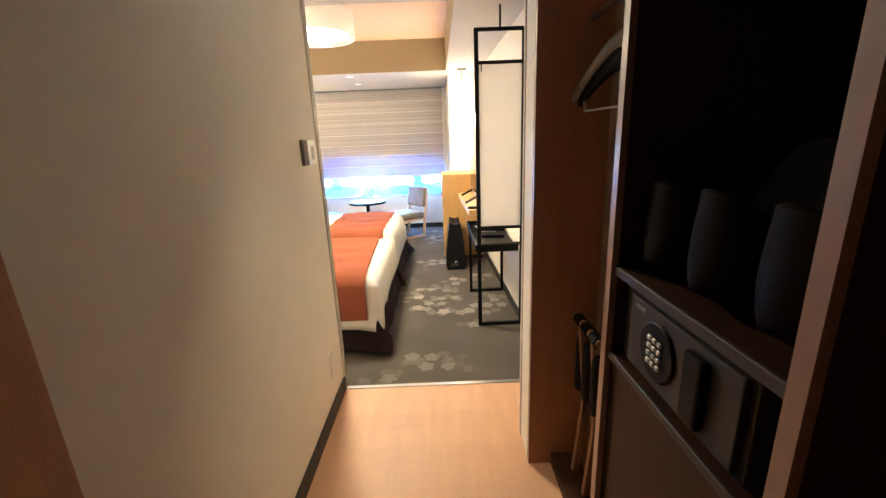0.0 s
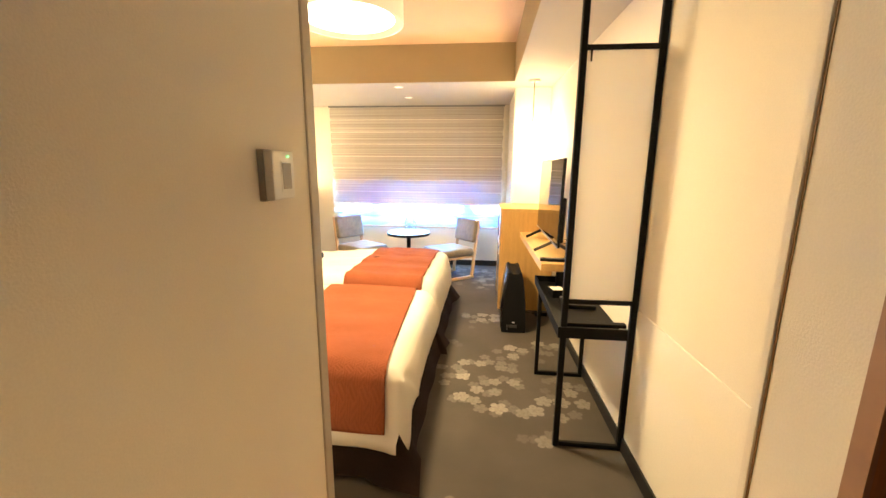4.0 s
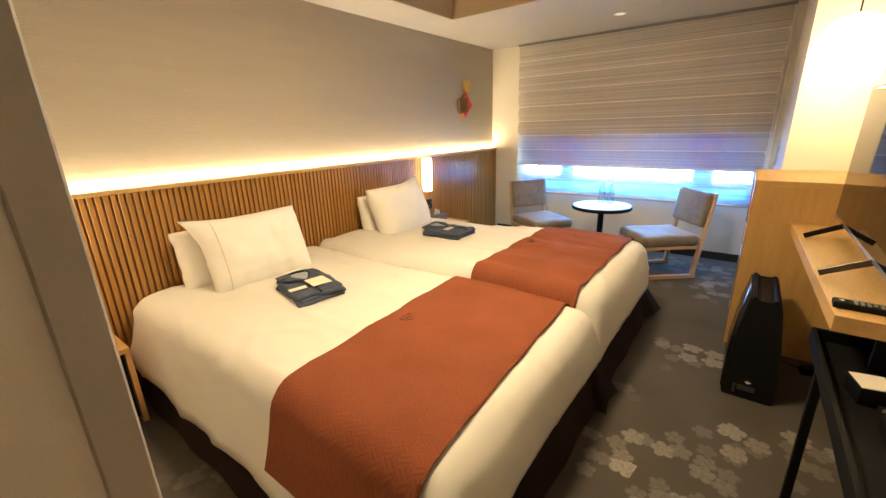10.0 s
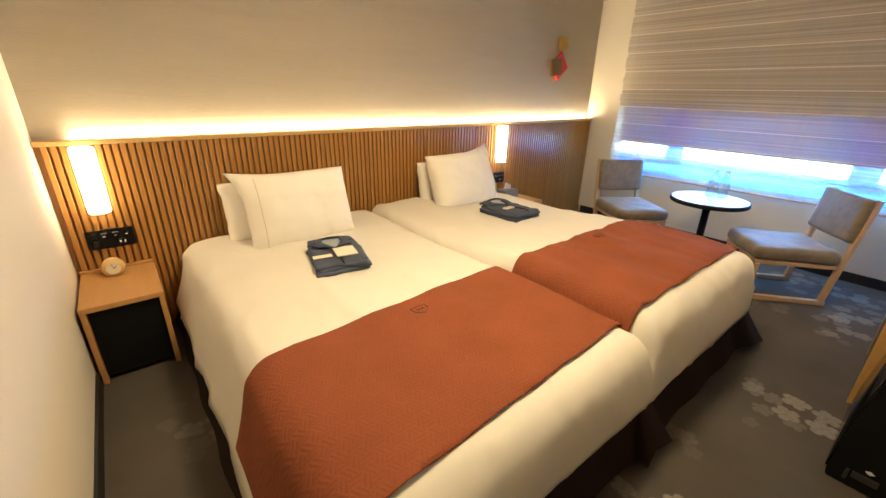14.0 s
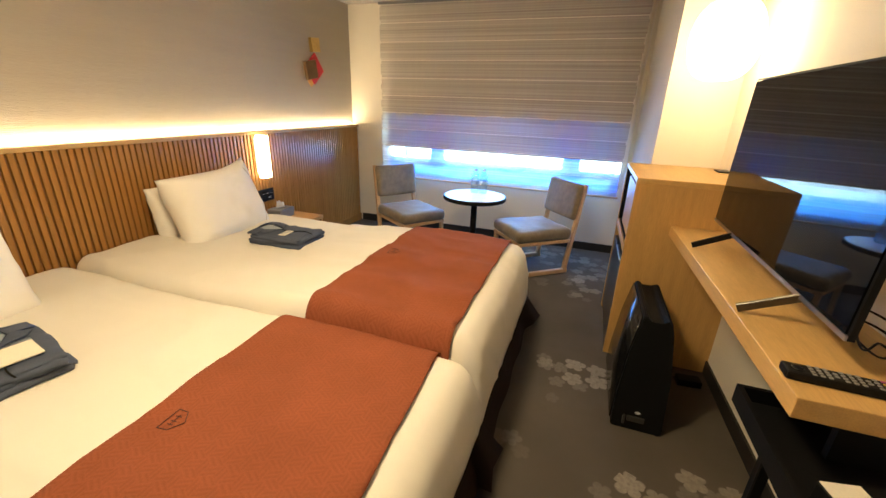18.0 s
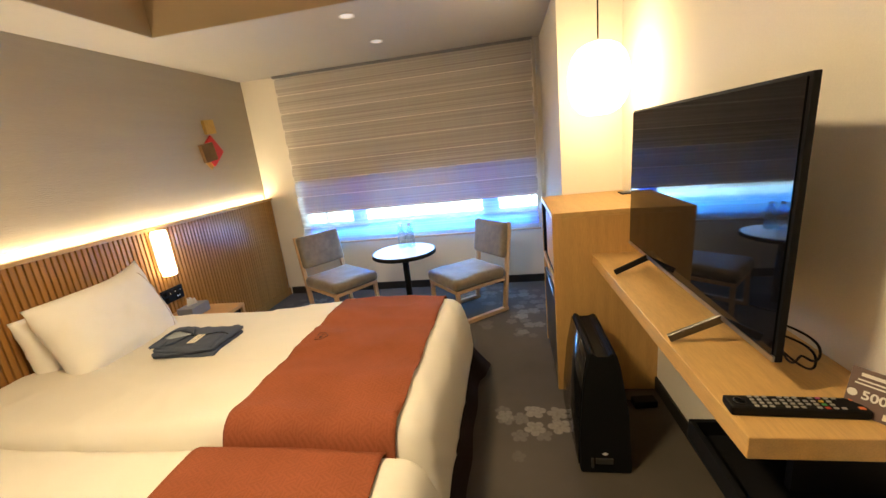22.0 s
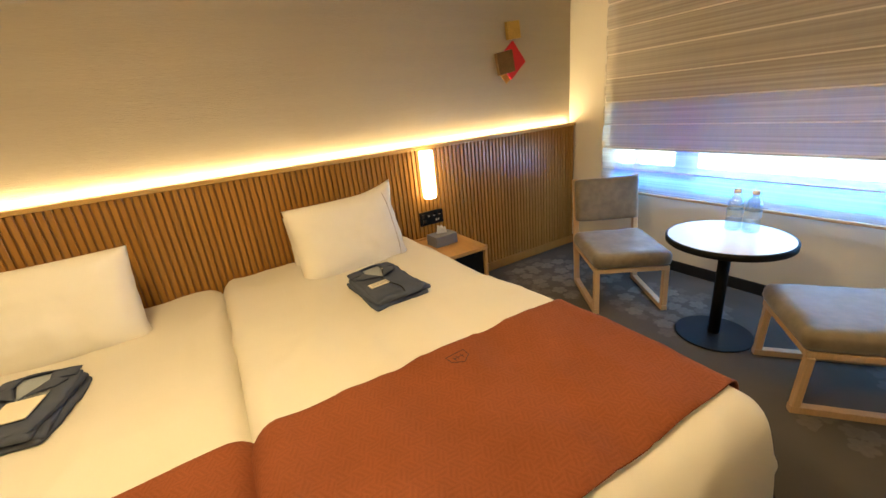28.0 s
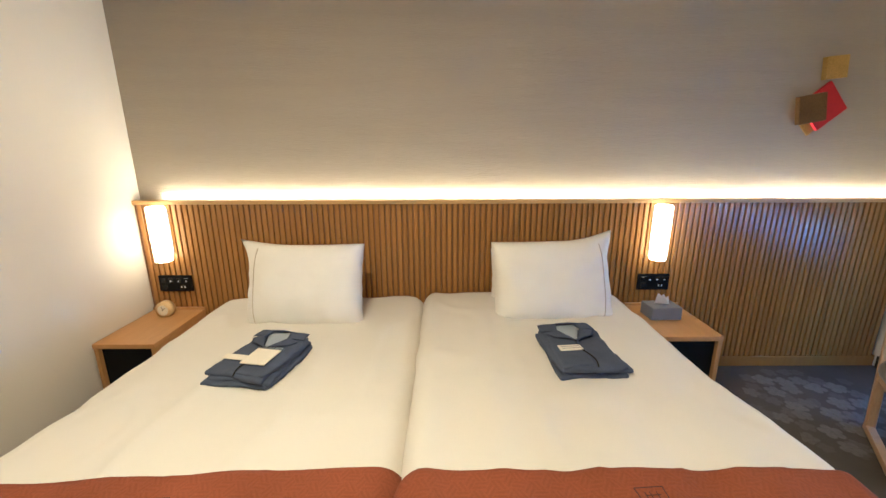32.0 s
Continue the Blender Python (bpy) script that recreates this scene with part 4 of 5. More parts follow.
# dark shade behind, sheer striped shade before it
M_BLIND = mat("dark_shade_cloth", (0.62, 0.565, 0.52), 0.9, vary=0.10, scale=1.2, fine=60, bump=0.1, spec=0.1)
_n = M_BLIND.node_tree
_t, _m = _n.nodes.new("ShaderNodeBsdfTranslucent"), _n.nodes.new("ShaderNodeMixShader")
# Blue translucency puts the window's bloom into the lower cloth.
_t.inputs[0].default_value = (0.08, 0.46, 0.86, 1)
_m.inputs[0].default_value = 0.21
_n.links.new(_n.nodes["Principled BSDF"].outputs[0], _m.inputs[1])
_n.links.new(_t.outputs[0], _m.inputs[2])
_n.links.new(_m.outputs[0], _n.nodes["Material Output"].inputs["Surface"])
shade = thing("blackout_shade", "brown-grey blackout shade lowered almost to the sill", "blind")
part("cloth", bx(0.372, 2.685, YW - 0.022, YW - 0.019, 0.86, ZL - 0.006), M_BLIND, shade)
part("hem_bar", bx(0.372, 2.685, YW - 0.026, YW - 0.0165, 0.855, 0.872, bevel=0.002, seg=1), M_BLIND, shade)


def sheer_material():
    m = bpy.data.materials.new("sheer_striped_cloth")
    m.use_nodes = True
    nt = m.node_tree
    n, l = nt.nodes, nt.links
    b = n["Principled BSDF"]
    b.inputs["Roughness"].default_value = 0.9
    b.inputs["Specular IOR Level"].default_value = 0.1
    tc, mp = n.new("ShaderNodeTexCoord"), n.new("ShaderNodeMapping")
    mp.inputs["Scale"].default_value = (0.10, 1, 40)
    l.new(tc.outputs["Object"], mp.inputs[0])
    nz = n.new("ShaderNodeTexNoise")
    nz.inputs["Scale"].default_value, nz.inputs["Detail"].default_value = 2.2, 5
    l.new(mp.outputs[0], nz.inputs["Vector"])
    rp = n.new("ShaderNodeValToRGB")
    rp.color_ramp.elements[0].position, rp.color_ramp.elements[1].position = 0.28, 0.74
    rp.color_ramp.elements[0].color, rp.color_ramp.elements[1].color = (0.66, 0.60, 0.55, 1), (0.90, 0.86, 0.81, 1)
    l.new(nz.outputs["Fac"], rp.inputs[0])
    # faint upright streaks where the cloth hangs thinner
    mp2, nz2, mr2, streak = n.new("ShaderNodeMapping"), n.new("ShaderNodeTexNoise"), n.new("ShaderNodeMapRange"), n.new("ShaderNodeMix")
    mp2.inputs["Scale"].default_value = (24, 1, 0.25)
    l.new(tc.outputs["Object"], mp2.inputs[0])
    nz2.inputs["Scale"].default_value, nz2.inputs["Detail"].default_value = 1.6, 3
    l.new(mp2.outputs[0], nz2.inputs["Vector"])
    mr2.inputs["From Min"].default_value, mr2.inputs["From Max"].default_value = 0.35, 0.70
    mr2.inputs["To Min"].default_value, mr2.inputs["To Max"].default_value = 0.95, 1.02
    l.new(nz2.outputs["Fac"], mr2.inputs["Value"])
    streak.data_type, streak.blend_type = 'RGBA', 'MULTIPLY'
    streak.inputs[0].default_value = 1.0
    l.new(rp.outputs[0], streak.inputs[6])
    l.new(mr2.outputs[0], streak.inputs[7])
    l.new(streak.outputs[2], b.inputs["Base Color"])
    tl, tr = n.new("ShaderNodeBsdfTranslucent"), n.new("ShaderNodeBsdfTransparent")
    l.new(rp.outputs[0], tl.inputs["Color"])
    m1, m2 = n.new("ShaderNodeMixShader"), n.new("ShaderNodeMixShader")
    m1.inputs[0].default_value = 0.35
    l.new(b.outputs[0], m1.inputs[1])
    l.new(tl.outputs[0], m1.inputs[2])
    mr = n.new("ShaderNodeMapRange")
    mr.inputs["From Min"].default_value, mr.inputs["From Max"].default_value = 0.3, 0.7
    mr.inputs["To Min"].default_value, mr.inputs["To Max"].default_value = 0.50, 0.36
    l.new(nz.outputs["Fac"], mr.inputs["Value"])
    l.new(mr.outputs[0], m2.inputs[0])
    l.new(m1.outputs[0], m2.inputs[1])
    l.new(tr.outputs[0], m2.inputs[2])
    l.new(m2.outputs[0], n["Material Output"].inputs["Surface"])
    return m


M_SHEER = sheer_material()
M_SEAM = mat("shade_seam", (0.74, 0.70, 0.65), 0.9, vary=0.1, scale=3, fine=60, bump=0.1, stretch=(.5, 1, 20), spec=0.1)
sheer = thing("sheer_shade", "sheer grey-brown striped roman shade down to the sill", "blind")
ZB, NF = 0.552, 10
for k in range(NF):
    z0, z1 = (ZB + (ZL - 0.02 - ZB) * q / NF for q in (k, k + 1))
    bm = bmesh.new()
    rows = []
    nxs = 40
    for j in range(5):
        f = j / 4
        rows.append([bm.verts.new((0.305 + 2.385 * i / nxs, YW - 0.038 - 0.006 * math.sin(math.pi * f) - 0.002 * math.sin(i * .9 + k), z0 + (z1 - z0) * f)) for i in range(nxs + 1)])
    for a, c in zip(rows, rows[1:]):
        for i in range(nxs):
            bm.faces.new((a[i], a[i + 1], c[i + 1], c[i]))
    part("fold", bm, M_SHEER, sheer, flat=False)
    if k:
        part("seam", bx(0.305, 2.69, YW - 0.0405, YW - 0.0365, z0 - 0.004, z0 + 0.004), M_SEAM, sheer)
for x in (0.300, 2.682):
    part("side_hem", bx(x, x + 0.014, YW - 0.041, YW - 0.037, ZB, ZL - 0.02), M_SEAM, sheer)
part("headrail", bx(0.295, 2.70, YW - 0.055, YW - 0.012, ZL - 0.022, ZL - 0.001), M_GREYBOX, sheer)
part("bottom_bar", bx(0.29, 2.70, YW - 0.050, YW - 0.030, 0.535, 0.553, bevel=0.003, seg=1), M_CHAIRWOOD, sheer, "pale wooden bottom bar")
bm = bmesh.new()
rod(bm, (2.722, YW - 0.03, 0.62), (2.722, YW - 0.03, ZL - 0.02), 0.006, 8)
part("guide", bm, M_SEAM, sheer)

# ---- chairs and table ----


def chair(m, label):
    """Faces along +x; origin on the floor under the seat's middle."""
    c = thing("lounge_chair", label, "chair", m, "chairs at the round table")
    w, d = 0.43, 0.48
    part("seat_frame", bx(-d / 2, d / 2, -w / 2, w / 2, 0.265, 0.292, bevel=0.004), M_CHAIRWOOD, c)
    part("seat", soft(-d / 2 - .005, d / 2 + .015, -w / 2 - .012, w / 2 + .012, 0.29, 0.385, 0.035, 0.025, 0.006, 8, 0, 3), M_GREYCLOTH, c, "grey velvet seat cushion", flat=False)
    for s in (-1, 1):
        y = s * (w / 2 - 0.015)
        bm = bmesh.new()
        bar(bm, (d / 2 - 0.02, y, 0.265), (d / 2 - 0.01, y, 0.03), 0.034, 0.03)
        part("front_leg", bm, M_CHAIRWOOD, c)
        bm = bmesh.new()
        bar(bm, (-d / 2 + 0.015, y, 0.02), (-d / 2 - 0.085, y, 0.735), 0.036, 0.03)
        part("back_post", bm, M_CHAIRWOOD, c)
        part("runner_foot", bx(-d / 2 - 0.01, d / 2 + 0.008, y - 0.017, y + 0.017, 0.0, 0.032, bevel=0.004), M_CHAIRWOOD, c)
    bm = soft(-0.028, 0.028, -w / 2 + 0.004, w / 2 - 0.004, -0.145, 0.145, 0.022, 0.025, 0.004, 8, 0, 6)
    bmesh.ops.transform(bm, matrix=pose(-d / 2 - 0.036, 0, 0.590, 0, -8, 0), verts=bm.verts)
    part("backrest", bm, M_GREYCLOTH, c, "grey velvet back cushion", flat=False)
    return c


chair(pose(0.895, 3.875, 0, 0, 0, -35), "light wood chair with grey velvet cushions beside the headboard")
chair(pose(2.03, 3.82, 0, 0, 0, 219.5), "light wood chair with grey velvet cushions beside the pillar")

tb = thing("round_table", "small round white-topped table with black edge and pedestal", "table", pose(1.512, 3.855, 0) @ Matrix.Diagonal((1.04, 1.04, 0.93, 1.0)))
part("tabletop", lathe(bmesh.new(), [(0, 0.5985), (0.252, 0.5985), (0.252, 0.603), (0, 0.603)], 64), mat("white_laminate", (0.72, 0.68, 0.62), 0.3, vary=0.03, bump=0.0), tb, "white laminate top")
part("edge_band", lathe(bmesh.new(), [(0.2, 0.568), (0.258, 0.568), (0.262, 0.572), (0.262, 0.600), (0.254, 0.604), (0.2525, 0.600)], 64, cap=False), M_BLACK, tb, "black edge band", flat=False)
part("underside", lathe(bmesh.new(), [(0, 0.57), (0.25, 0.57), (0.25, 0.598), (0, 0.598)], 48), M_BLACK, tb)
part("pedestal", lathe(bmesh.new(), [(0.026, 0.012), (0.026, 0.57)], 20), M_BLACK, tb, flat=False)
part("base_plate", lathe(bmesh.new(), [(0, 0), (0.172, 0), (0.175, 0.004), (0.172, 0.010), (0.03, 0.016), (0, 0.016)], 48), M_BLACK, tb)


def bottle(x, y):
    b = thing("water_bottle", "clear plastic water bottle on the round table", "bottle", pose(x, y, 0.561) @ Matrix.Scale(1.22, 4), "water bottles")
    part("body", lathe(bmesh.new(), [(0.0, 0.002), (0.022, 0.0), (0.029, 0.006), (0.029, 0.05), (0.027, 0.055), (0.029, 0.06), (0.029, 0.09), (0.027, 0.095), (0.029, 0.10), (0.028, 0.118), (0.018, 0.140), (0.0115, 0.150), (0.0115, 0.158)], 24), M_PET, b, flat=False)
    part("label_wrap", lathe(bmesh.new(), [(0.0296, 0.062), (0.0298, 0.064), (0.0298, 0.088), (0.0296, 0.090)], 24, cap=False), M_PETLABEL, b, "pale clear label", flat=False)
    part("cap", lathe(bmesh.new(), [(0.0, 0.156), (0.0138, 0.156), (0.0138, 0.170), (0.012, 0.172), (0.0, 0.172)], 20), M_CAP, b, "pale pink cap", flat=False)


M_PETLABEL = mat("pale_bottle_label", (0.62, 0.74, 0.82), 0.4, vary=0.06, scale=30, fine=200, bump=0.0)
M_PETLABEL.node_tree.nodes["Principled BSDF"].inputs["Alpha"].default_value = 0.45
M_CAP = mat("pale_cap", (0.72, 0.66, 0.62), 0.4, vary=0.03, bump=0.0)
bottle(1.478, 3.965)
bottle(1.553, 3.975)

# ---- television side ----
M_FRIDGE = mat("fridge_enamel", (0.016, 0.013, 0.012), 0.3, vary=0.1, scale=5, fine=120, bump=0.02, spec=0.35)
cab = thing("fridge_cabinet", "tall oak cabinet with drawer, black niche and small fridge", "cabinet", pose(2.627, 2.69, 0))
part("top", bx(0, 0.583, 0, 0.628, 0.968, 0.995, bevel=0.002, seg=1), M_OAK, cab)
part("side_panel", bx(0, 0.583, 0, 0.022, 0, 0.968, bevel=0.001, seg=1), M_OAK_V, cab)
part("side_panel", bx(0, 0.583, 0.60, 0.628, 0, 0.968, bevel=0.001, seg=1), M_OAK_V, cab)
part("back_panel", bx(0.56, 0.583, 0.022, 0.60, 0, 0.968), M_BLACK, cab)
part("shelf", bx(0.0, 0.56, 0.022, 0.60, 0.60, 0.64, bevel=0.002, seg=1), M_OAK, cab)
part("niche_lining", bx(0.004, 0.30, 0.595, 0.60, 0.64, 0.968), M_BLACK, cab)
part("niche_lining", bx(0.004, 0.30, 0.022, 0.026, 0.64, 0.968), M_BLACK, cab)
part("niche_floor", bx(0.010, 0.30, 0.026, 0.595, 0.64, 0.645), M_BLACK, cab)
part("niche_back", bx(0.30, 0.31, 0.03, 0.60, 0.64, 0.968), M_BLACK, cab)
dr = part("drawer", bx(0.024, 0.28, 0.034, 0.368, 0.69, 0.945), M_BLACK, cab)
part("drawer_front", bx(0.004, 0.024, 0.030, 0.372, 0.685, 0.952, bevel=0.002, seg=1), M_OAK_V, dr, "oak drawer front")
fr = part("fridge", bx(0.05, 0.55, 0.032, 0.596, 0.02, 0.552, bevel=0.006), M_BLACK, cab, "black small fridge")
part("fridge_door", bx(0.003, 0.05, 0.032, 0.596, 0.03, 0.53, bevel=0.006), M_FRIDGE, fr)
part("fridge_handle", bx(-0.004, 0.010, 0.06, 0.32, 0.534, 0.548, bevel=0.002, seg=1), M_STEEL, fr)

shelf = thing("television_shelf", "long oak wall shelf under the television", "shelf", pose(2.815, 1.395, 0))
bm = bx(0, XW - 2.815 + 0.002, 0, 1.293, 0.728, 0.778, bevel=0.003)
for v in bm.verts:
    v.co.x += 0.028 * (1 - v.co.y / 1.293) * (1 if v.co.x < 0.1 else 0.5)
part("board", bm, M_OAK, shelf)
for y in (0.03, 0.63):
    part("bracket", bx(0.13, XW - 2.815 - 0.004, y, y + 0.018, 0.625, 0.728), M_BLACK, shelf)

tv = thing("television", "large flat black television on splayed feet", "television", pose(2.955, 2.068, 0.778, 0, 1.1, 0))
part("casing", bx(0.004, 0.018, -0.535, 0.506, 0.075, 0.657, bevel=0.002), M_BLACK, tv)
part("screen", bx(0.0, 0.004, -0.526, 0.497, 0.088, 0.649), M_SCREEN, tv, "dark glossy screen")
part("chin", bx(-0.001, 0.004, -0.533, 0.504, 0.075, 0.0875), M_STEEL, tv)
part("back_housing", bx(0.018, 0.058, -0.44, 0.42, 0.09, 0.40, bevel=0.012), M_BLACK, tv)
for s in (-1, 1):
    bm = bmesh.new()
    yc = 0.262 if s > 0 else -0.318
    bar(bm, (0.02, yc, 0.085), (-0.115, yc + 0.025, 0.008), 0.012, 0.022)
    bar(bm, (0.02, yc, 0.085), (0.13, yc + 0.025, 0.0125), 0.012, 0.022)
    part("foot", bm, M_DARKSTEEL if s < 0 else M_BLACK, tv)

M_PLATE = mat("dark_plate", (0.035, 0.034, 0.03), 0.5, vary=0.1, bump=0.0)
# air purifier
pu = thing("air_purifier", "black glossy air purifier standing on the carpet", "air purifier", pose(2.743, 2.107, 0, 0, 0, 0))
prof = [(-0.095, 0.0), (0.10, 0.0), (0.105, 0.02), (0.10, 0.25), (0.075, 0.45), (0.062, 0.50), (0.045, 0.507), (0.03, 0.490), (-0.015, 0.490), (-0.03, 0.512), (-0.045, 0.508), (-0.075, 0.35), (-0.095, 0.15), (-0.10, 0.02)]
bm = bmesh.new()
a = [bm.verts.new((x, 0.0 + 0.075 * z / 0.5, z)) for x, z in prof]
b_ = [bm.verts.new((x, 0.49 - 0.02 * z / 0.5, z)) for x, z in prof]
for i in range(len(prof)):
    j = (i + 1) % len(prof)
    bm.faces.new((a[i], a[j], b_[j], b_[i]))
bm.faces.new(a)
bm.faces.new(b_[::-1])
bmesh.ops.bevel(bm, geom=bm.edges[:], offset=0.004, segments=2, affect='EDGES')
part("body", bm, M_BLACK, pu)
bm = bmesh.new()
fp = [(-0.0985, 0.03), (-0.0935, 0.15), (-0.074, 0.35), (-0.047, 0.500)]
fa = [bm.verts.new((x - 0.004, 0.012 + 0.075 * z / 0.5, z)) for x, z in fp]
fb = [bm.verts.new((x - 0.004, 0.478 - 0.02 * z / 0.5, z)) for x, z in fp]
for i in range(3):
    bm.faces.new((fa[i], fa[i + 1], fb[i + 1], fb[i]))
fpn = part("front_panel", bm, M_BLACKGLOSS, pu, "glossy black front panel", flat=False)
_s = fpn.modifiers.new("thickness", 'SOLIDIFY')
_s.thickness, _s.offset = 0.006, 0
bm = bmesh.new()
vs = [bm.verts.new(p) for p in ((0.0, 0.0045, 0.082), (0.014, 0.0055, 0.09), (0.0, 0.0065, 0.098), (-0.014, 0.0055, 0.09))]
bm.faces.new(vs)
part("mark", bm, M_WHITEPLASTIC, pu, "small white diamond mark")
part("label_plate", bx(-0.055, -0.045, -0.001, 0.006, 0.025, 0.07), M_PLATE, pu)
part("label_plate", bx(-0.038, 0.03, -0.001, 0.006, 0.045, 0.07), M_PLATE, pu)

rem = thing("remote_control", "black television remote on the shelf", "remote control", pose(2.965, 1.474, 0.778, 0, 0, -3))
part("body", bx(-0.12, 0.12, -0.023, 0.023, 0.0, 0.02, bevel=0.006), M_BLACK, rem)
M_KEYS = [mat("key_" + c, v, 0.5, vary=0.05, bump=0.0) for c, v in (("red", (0.45, 0.04, 0.02)), ("green", (0.05, 0.25, 0.06)), ("yellow", (0.60, 0.38, 0.03)), ("pink", (0.40, 0.06, 0.22)))]
M_KEYORANGE = mat("key_orange", (0.62, 0.16, 0.05), 0.5, vary=0.05, bump=0.0)
M_KEYGREY = mat("key_pale_grey", (0.30, 0.29, 0.28), 0.5, vary=0.05, bump=0.0)
for i in range(12):
    for j in range(4):
        x, y = -0.072 + i * 0.0135, -0.0155 + j * 0.0103
        if (i in (3, 7) and j in (0, 3)) or (i == 11 and j in (1, 2)):
            continue
        part("button", bx(x - 0.0036, x + 0.0036, y - 0.0026, y + 0.0026, 0.02, 0.0218), M_KEYS[j] if i == 9 else M_KEYGREY, rem)
part("direction_pad", lathe(bmesh.new(), [(0, 0), (0.012, 0), (0.012, 0.0016), (0.010, 0.0022), (0, 0.0022)], 24, (-0.096, 0, 0.02)), M_BLACKGLOSS, rem, flat=False)
for y in (-0.014, 0.014):
    part("power_button", bx(0.101, 0.111, y - 0.004, y + 0.004, 0.02, 0.0222, bevel=0.0008, seg=1), M_KEYORANGE, rem, "orange button")

# ---- pendant and ceiling lamp ----
pd = thing("pendant_lamp", "round white paper pendant lamp on a black cord", "pendant lamp", pose(2.91, 2.95, 0))
part("rose", lathe(bmesh.new(), [(0, ZL - 0.02), (0.05, ZL - 0.02), (0.055, ZL - 0.001), (0, ZL - 0.001)], 32), M_STEEL, pd)
bm = bmesh.new()
rod(bm, (0, 0, 1.81), (0, 0, ZL - 0.015), 0.004, 8)
part("cord", bm, M_BLACK, pd)
pf = [(0.05, 1.45)]
for k in range(1, 12):
    t_ = math.pi * k / 12
    pf.append((0.150 * math.sin(t_) ** 0.6, 1.62 - 0.172 * math.cos(t_)))
pf.append((0.04, 1.795))
part("paper_shade", lathe(bmesh.new(), pf, 40), M_PENDANT, pd, "glowing paper lantern shade", flat=False)

LX, LY, LZ, LR = 1.67, 1.32, 2.18, 0.315
cl_ = thing("ceiling_lamp", "round drum ceiling lamp with cloth shade and diffuser", "ceiling lamp", pose(LX, LY, LZ))
part("rod", lathe(bmesh.new(), [(0.012, 0.19), (0.012, ZH - LZ)], 12), M_STEEL, cl_)
part("shade", lathe(bmesh.new(), [(LR - .006, 0.0), (LR, 0.0), (LR, 0.17), (LR - .006, 0.17), (LR - .006, 0.0)], 64, cap=False), M_SHADE, cl_, "warm glowing cloth shade", flat=False)
part("diffuser", lathe(bmesh.new(), [(0, 0.020), (LR - 0.055, 0.020), (LR - 0.05, 0.024), (0, 0.026)], 64), M_LAMPGLOW, cl_, "bright white diffuser")
part("ring", lathe(bmesh.new(), [(LR - 0.05, 0.018), (LR - 0.006, 0.003), (LR - 0.006, 0.008), (LR - 0.05, 0.024)], 64, cap=False), M_LINEN, cl_)
part("top_plate", lathe(bmesh.new(), [(0, 0.165), (LR - 0.008, 0.165), (LR - 0.008, 0.169), (0, 0.169)], 48), M_LINEN, cl_)

for x, y in ((1.545, 3.21), (1.53, 3.835)):
    d = thing("downlight", "small round white recessed downlight in the ceiling", "downlight", pose(x, y, ZL), "downlights")
    part("ring", lathe(bmesh.new(), [(0.036, -0.001), (0.048, -0.006), (0.05, -0.0005), (0.036, -0.0005)], 32), M_WHITEPLASTIC, d, flat=False)
    part("lens", lathe(bmesh.new(), [(0, -0.003), (0.036, -0.003), (0.036, -0.001), (0, -0.001)], 24), M_DOWNLENS, d)

# ---- screen stand and luggage bench ----
st = thing("screen_stand", "tall black metal frame with a white paper panel", "screen", pose(0, 0.722, 0))
X0, X1 = 2.866, 3.176


def sbar(name, p, q, w=0.024):
    bm = bmesh.new()
    bar(bm, p, q, w)
    return part(name, bm, M_BLACK, st)


sbar("post", (X0, 0, 0), (X0, 0, 2.06), 0.028)
sbar("post", (X1, 0, 0), (X1, 0, 2.06), 0.028)
for z in (0.012, 0.762, 1.855, 2.05):
    sbar("crossbar", (X0, 0, z), (X1, 0, z), 0.022)
sbar("ceiling_rod", ((X0 + X1) / 2, 0, 2.05), ((X0 + X1) / 2, 0, ZL), 0.012)
part("panel", bx(X0 + .014, X1 - .014, -0.006, 0.006, 0.773, 1.844), M_SHOJI, st, "white paper panel")
part("hook", bx(X0 + 0.028, X0 + 0.034, -0.018, -0.010, 1.80, 1.85), M_BLACK, st)

be = thing("luggage_bench", "long low black metal bench with a shallow tray top", "bench", pose(0, 0, 0))
for x in (X0 - 0.012, X1 - 0.035):
    bm = bmesh.new()
    bar(bm, (x, 1.43, 0), (x, 1.43, 0.59), 0.024)
    part("leg", bm, M_BLACK, be)
bm = bmesh.new()
bar(bm, (X0 - 0.012, 1.43, 0.012), (X1 - 0.035, 1.43, 0.012), 0.024)
part("foot_bar", bm, M_BLACK, be)
XT = 2.838
part("tray", bx(XT, 3.150, 0.70, 1.627, 0.585, 0.60), M_BLACK, be)
part("tray_lip", bx(XT, XT + 0.012, 0.70, 1.627, 0.60, 0.638), M_BLACK, be)
part("tray_lip", bx(XT + 0.012, 3.150, 0.70, 0.712, 0.60, 0.638), M_BLACK, be)
part("tray_lip", bx(XT + 0.012, 3.150, 1.615, 1.627, 0.60, 0.638), M_BLACK, be)

# thermostat and socket on the corridor wall
M_THERMO = mat("thermostat_shade_and_display", (0.30, 0.27, 0.23), 0.5, vary=0.05, bump=0.0)
th = thing("thermostat", "white square thermostat with a small grey display", "thermostat", pose(XC, -0.228, 1.345))
# Grey back block, added so the pale box's side looks shaded.
part("plate", bx(0.0, 0.014, -0.050, 0.050, -0.056, 0.056, bevel=0.002, seg=1), M_THERMO, th, "added grey back for the box's shaded side")
part("body", bx(0.014, 0.034, -0.048, 0.048, -0.054, 0.054, bevel=0.004), M_WHITEPLASTIC, th)
part("display_frame", bx(0.034, 0.0346, -0.012, 0.037, -0.036, 0.032), M_WHITEPLASTIC, th)
